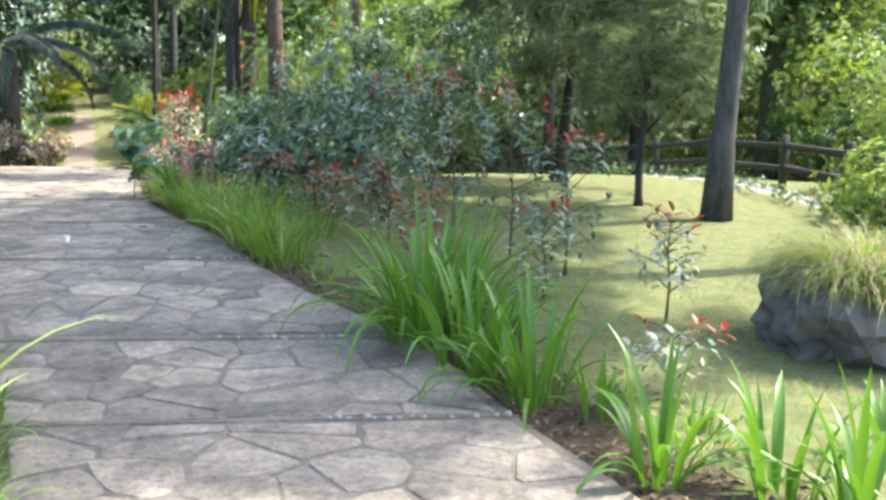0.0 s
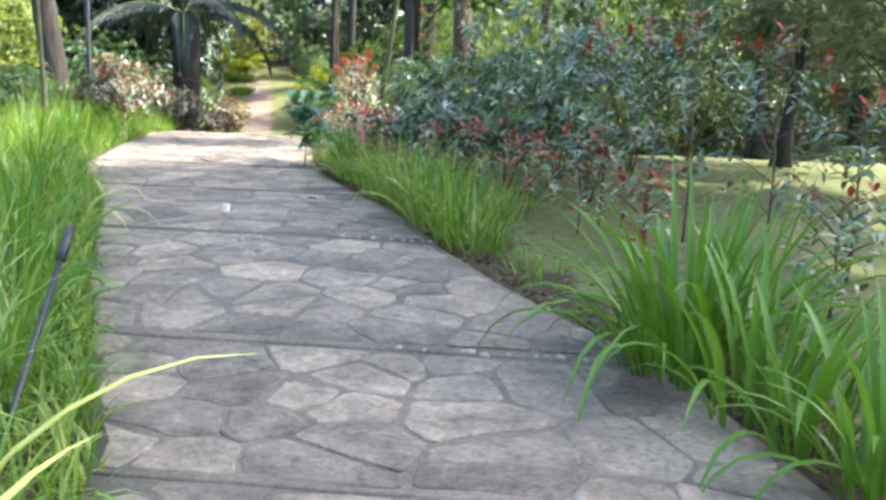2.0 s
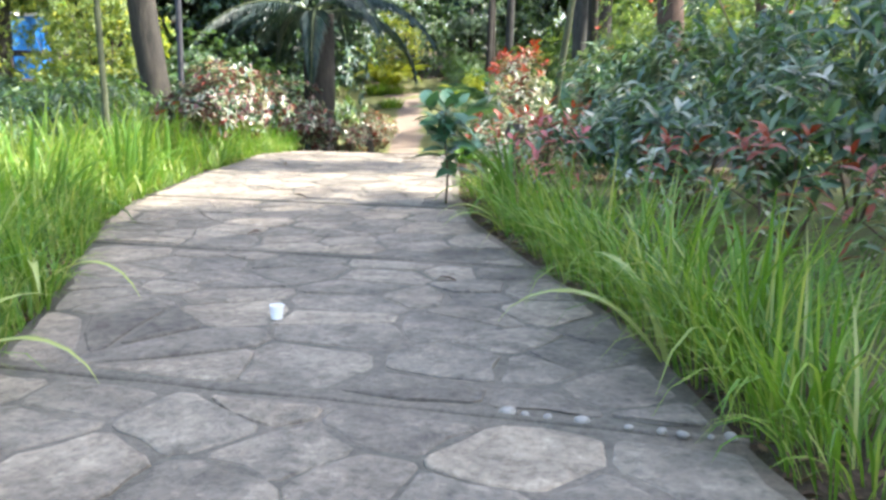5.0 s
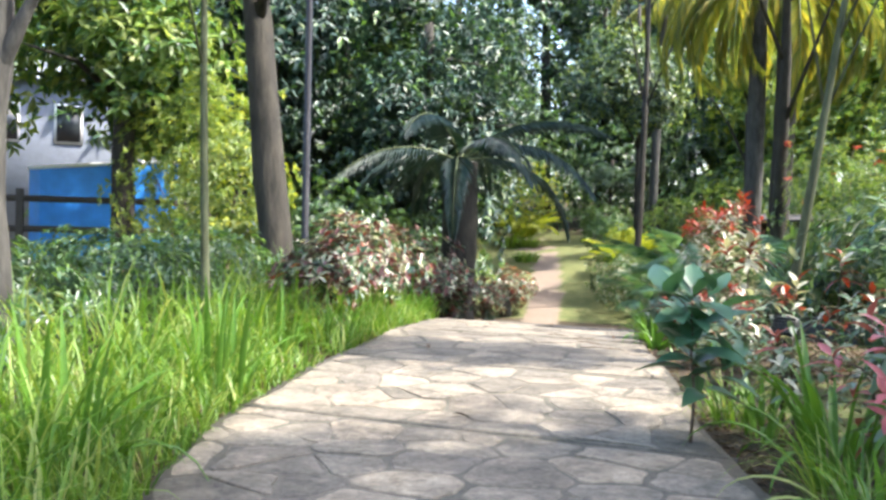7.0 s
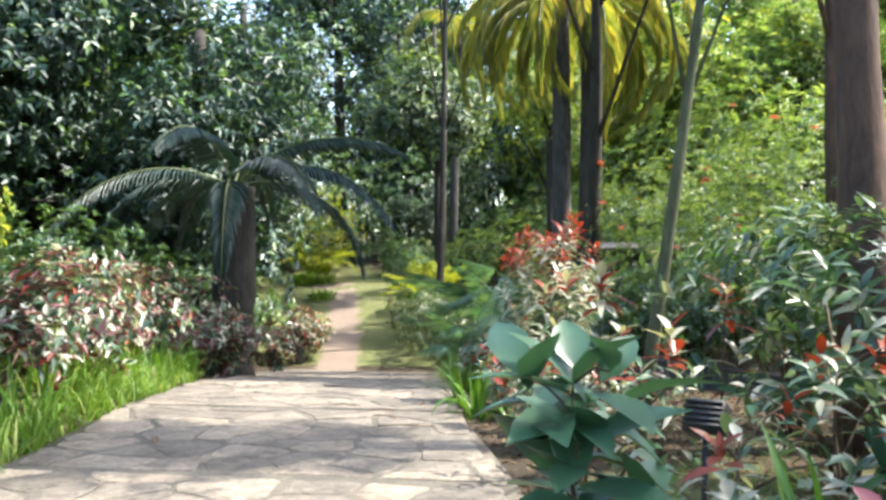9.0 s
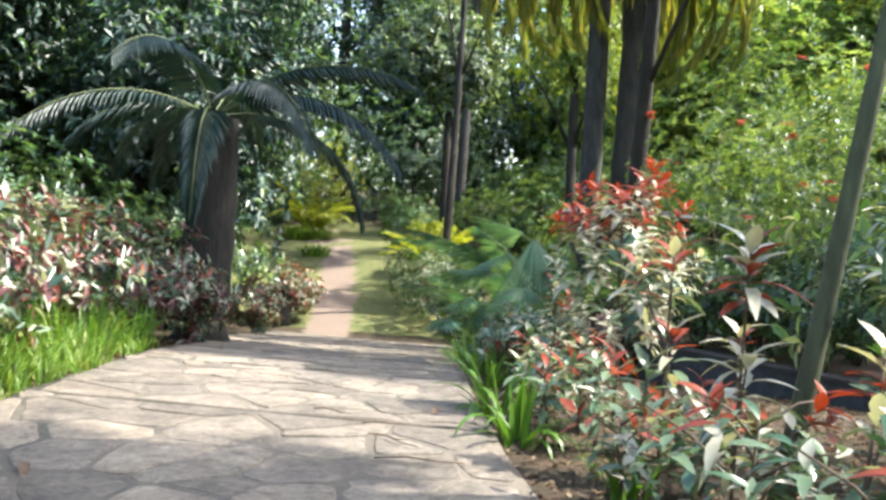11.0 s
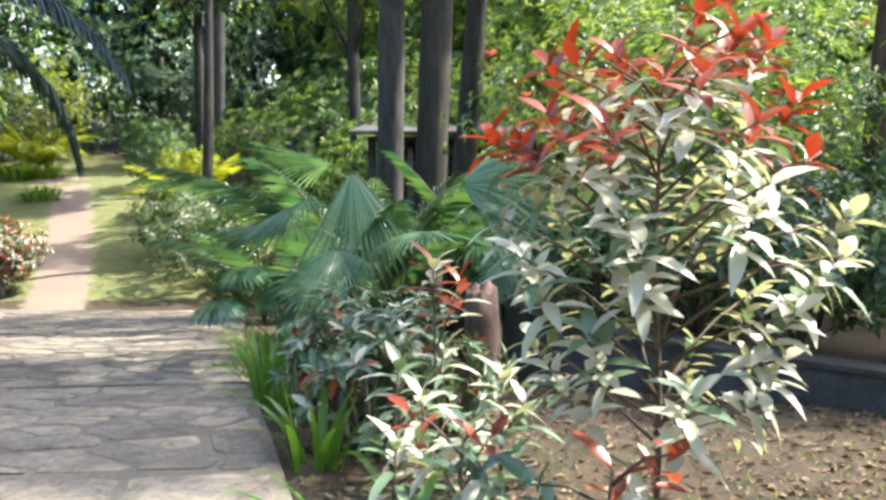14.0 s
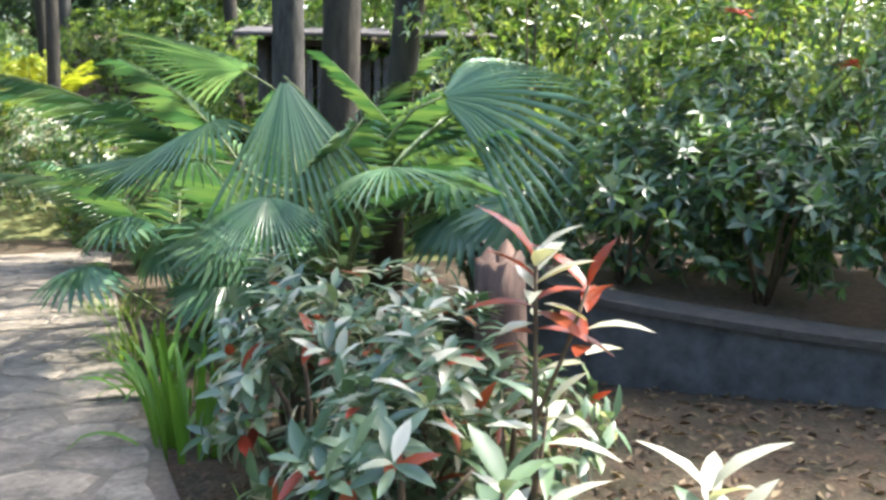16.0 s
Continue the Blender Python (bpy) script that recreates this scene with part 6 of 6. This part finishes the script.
def far_house():
    """A pale grey house high behind the pool, glimpsed between the stems."""
    x0, y0 = -38.5, 37.5
    z = ground(x0, y0)
    root = thing("house", "pale blue-grey house with a low roof behind the trees", "house", "", x0, y0, 0, 48)
    wall = plain_material("blue_grey_render", (0.17, 0.19, 0.23), 0.85, vary=0.15, scale=3)
    m = Mesh()
    box(m, -4, 0, z - 0.3, 4, 6, 7.2, 0, 0.02)
    body = part("wall", m, wall, root)
    m = Mesh()
    m.add([(-4.6, -0.6, 7.2), (4.6, -0.6, 7.2), (4.6, 6.6, 7.2), (-4.6, 6.6, 7.2), (-2.5, 3, 9.0), (2.5, 3, 9.0)], [(0, 1, 5, 4), (1, 2, 5), (2, 3, 4, 5), (3, 0, 4), (3, 2, 1, 0)])
    part("roof", m, plain_material("grey_roof_tile", (0.24, 0.26, 0.3), 0.8, vary=0.3, scale=5), root, smooth=False)
    for x in (-2.4, 0.2, 2.6):
        m = Mesh()
        box(m, x - 0.6, -0.06, 4.4, x + 0.6, -0.004, 6.2, 0, 0.01)
        w = part("window", m, WHITE, body)
        m = Mesh()
        box(m, x - 0.5, -0.075, 4.5, x + 0.5, -0.062, 6.1)
        part("pane", m, plain_material("dark_window_glass", (0.03, 0.035, 0.04), 0.1, vary=0.05), w)


far_house()


def stump(x, y, r, h):
    root = thing("tree_stump", "pale weathered tree stump with bare branches by the trail", "stump", "", x, y, ground(x, y))
    m = Mesh()
    tube(m, [(0, 0, -0.1), (0.02, 0, 0.2), (0, 0.02, h * 0.7), (0.02, 0, h)], [r * 1.25, r, r * 0.92, r * 0.85], 12)
    part("trunk", m, BARK_GREY, root)
    for k in range(5):
        b = Mesh()
        a = 1.1 * k
        tube(b, [(0, 0, h * 0.6), (0.4 * math.cos(a), 0.3 * math.sin(a), h + 0.2), (0.8 * math.cos(a + 0.2), 0.5 * math.sin(a), h + 0.3 + 0.1 * k)], [0.03, 0.022, 0.008], 5)
        part("branch", b, PALE_TWIG, root)


PALE_TWIG = plain_material("bleached_twig", (0.45, 0.42, 0.38), 0.8, vary=0.2)
stump(-16.2, 36.9, 0.17, 0.9)


def broken_stump(x, y, r, h):
    """A short rotten stump with a torn top."""
    root = thing("tree_stump", "short grey-brown rotten stump with a torn top among saplings", "stump", "", x, y, ground(x, y))
    m = Mesh()
    rings = [(-0.1, 1.3), (0.1, 1.1), (0.35 * h, 0.95), (0.7 * h, 0.98), (h, 0.9)]
    for i, (z, k) in enumerate(rings):
        for j in range(16):
            a = 2 * math.pi * j / 16
            q = r * k * (1 + 0.25 * noise.noise((math.cos(a) * 2, math.sin(a) * 2, z * 2)))
            m.v.append((q * math.cos(a), q * math.sin(a), z + (0.16 * noise.noise((math.cos(a) * 3, math.sin(a) * 3, 7)) if i == 4 else 0)))
    m.v.append((0, 0, h * 0.82))
    m.f = [(i * 16 + j, i * 16 + (j + 1) % 16, i * 16 + 16 + (j + 1) % 16, i * 16 + 16 + j) for i in range(4) for j in range(16)] + [(64 + j, 64 + (j + 1) % 16, 80) for j in range(16)]
    m.m = [0] * len(m.f)
    part("trunk", m, BARK_RED, root)


broken_stump(-6.8, 25.8, 0.14, 0.8)


def litter():
    x, y = -4.5, 10.67
    m = Mesh()
    n = 18
    cup = thing("paper_cup", "white paper cup standing on the flagstones", "cup", "", x, y, path_height(x, y) + 0.014)
    tube(m, [(0, 0, 0.0), (0, 0, 0.07)], [0.03, 0.037], n, cap=False)
    part("side", m, WHITE, cup)
    m = Mesh()
    m.add([(0.029 * math.cos(2 * math.pi * k / n), 0.029 * math.sin(2 * math.pi * k / n), 0.004) for k in range(n)], [tuple(range(n))])
    part("base", m, WHITE, cup)
    m = Mesh()
    tube(m, [(0.037 * math.cos(2 * math.pi * k / n), 0.037 * math.sin(2 * math.pi * k / n), 0.07) for k in range(n + 1)], [0.003] * (n + 1), 5)
    part("rim", m, WHITE, cup)
    for x, y, l, a in ((-8.21, 20.57, 0.3, -15), (-7.55, 19.9, 0.42, -30), (-7.75, 20.3, 0.25, 20), (-7.25, 19.5, 0.5, 10), (-12.6, 31.9, 0.5, 60), (-9.7, 15.4, 0.3, 5), (-7.1, 11.9, 0.25, 12)):
        t = thing("twig", "small dry brown twig lying on the path", "twig", "twigs on the path", x, y, path_height(x, y) + 0.032, a)
        m = Mesh()
        tube(m, [(-l / 2, 0, 0), (-l / 6, 0.03, 0.012), (l / 4, -0.01, 0.008), (l / 2, 0.03, 0.0)], [0.005, 0.006, 0.0045, 0.0025], 6)
        part("stick", m, TWIG, t)
        m = Mesh()
        tube(m, [(0, 0.01, 0.008), (l * 0.2, 0.09, 0.006)], [0.0035, 0.002], 5)
        part("side_shoot", m, TWIG, t)
    for x, y in ((-6.98, 15.33), (-7.6, 21.1), (-6.1, 13.0), (-9.0, 18.5), (-4.0, 11.9)):
        t = thing("fallen_leaf", "curled dark dry leaf on the flagstones", "leaf", "leaves on the path", x, y, path_height(x, y) + 0.04, RNG.uniform(0, 360))
        m = Mesh()
        leaf(m, (-0.06, 0, 0), (1, 0, 0.2), (0.2, 0.3, 1), 0.13, 0.06, 0.6)
        part("blade", m, TWIG, t)


litter()
build_path()
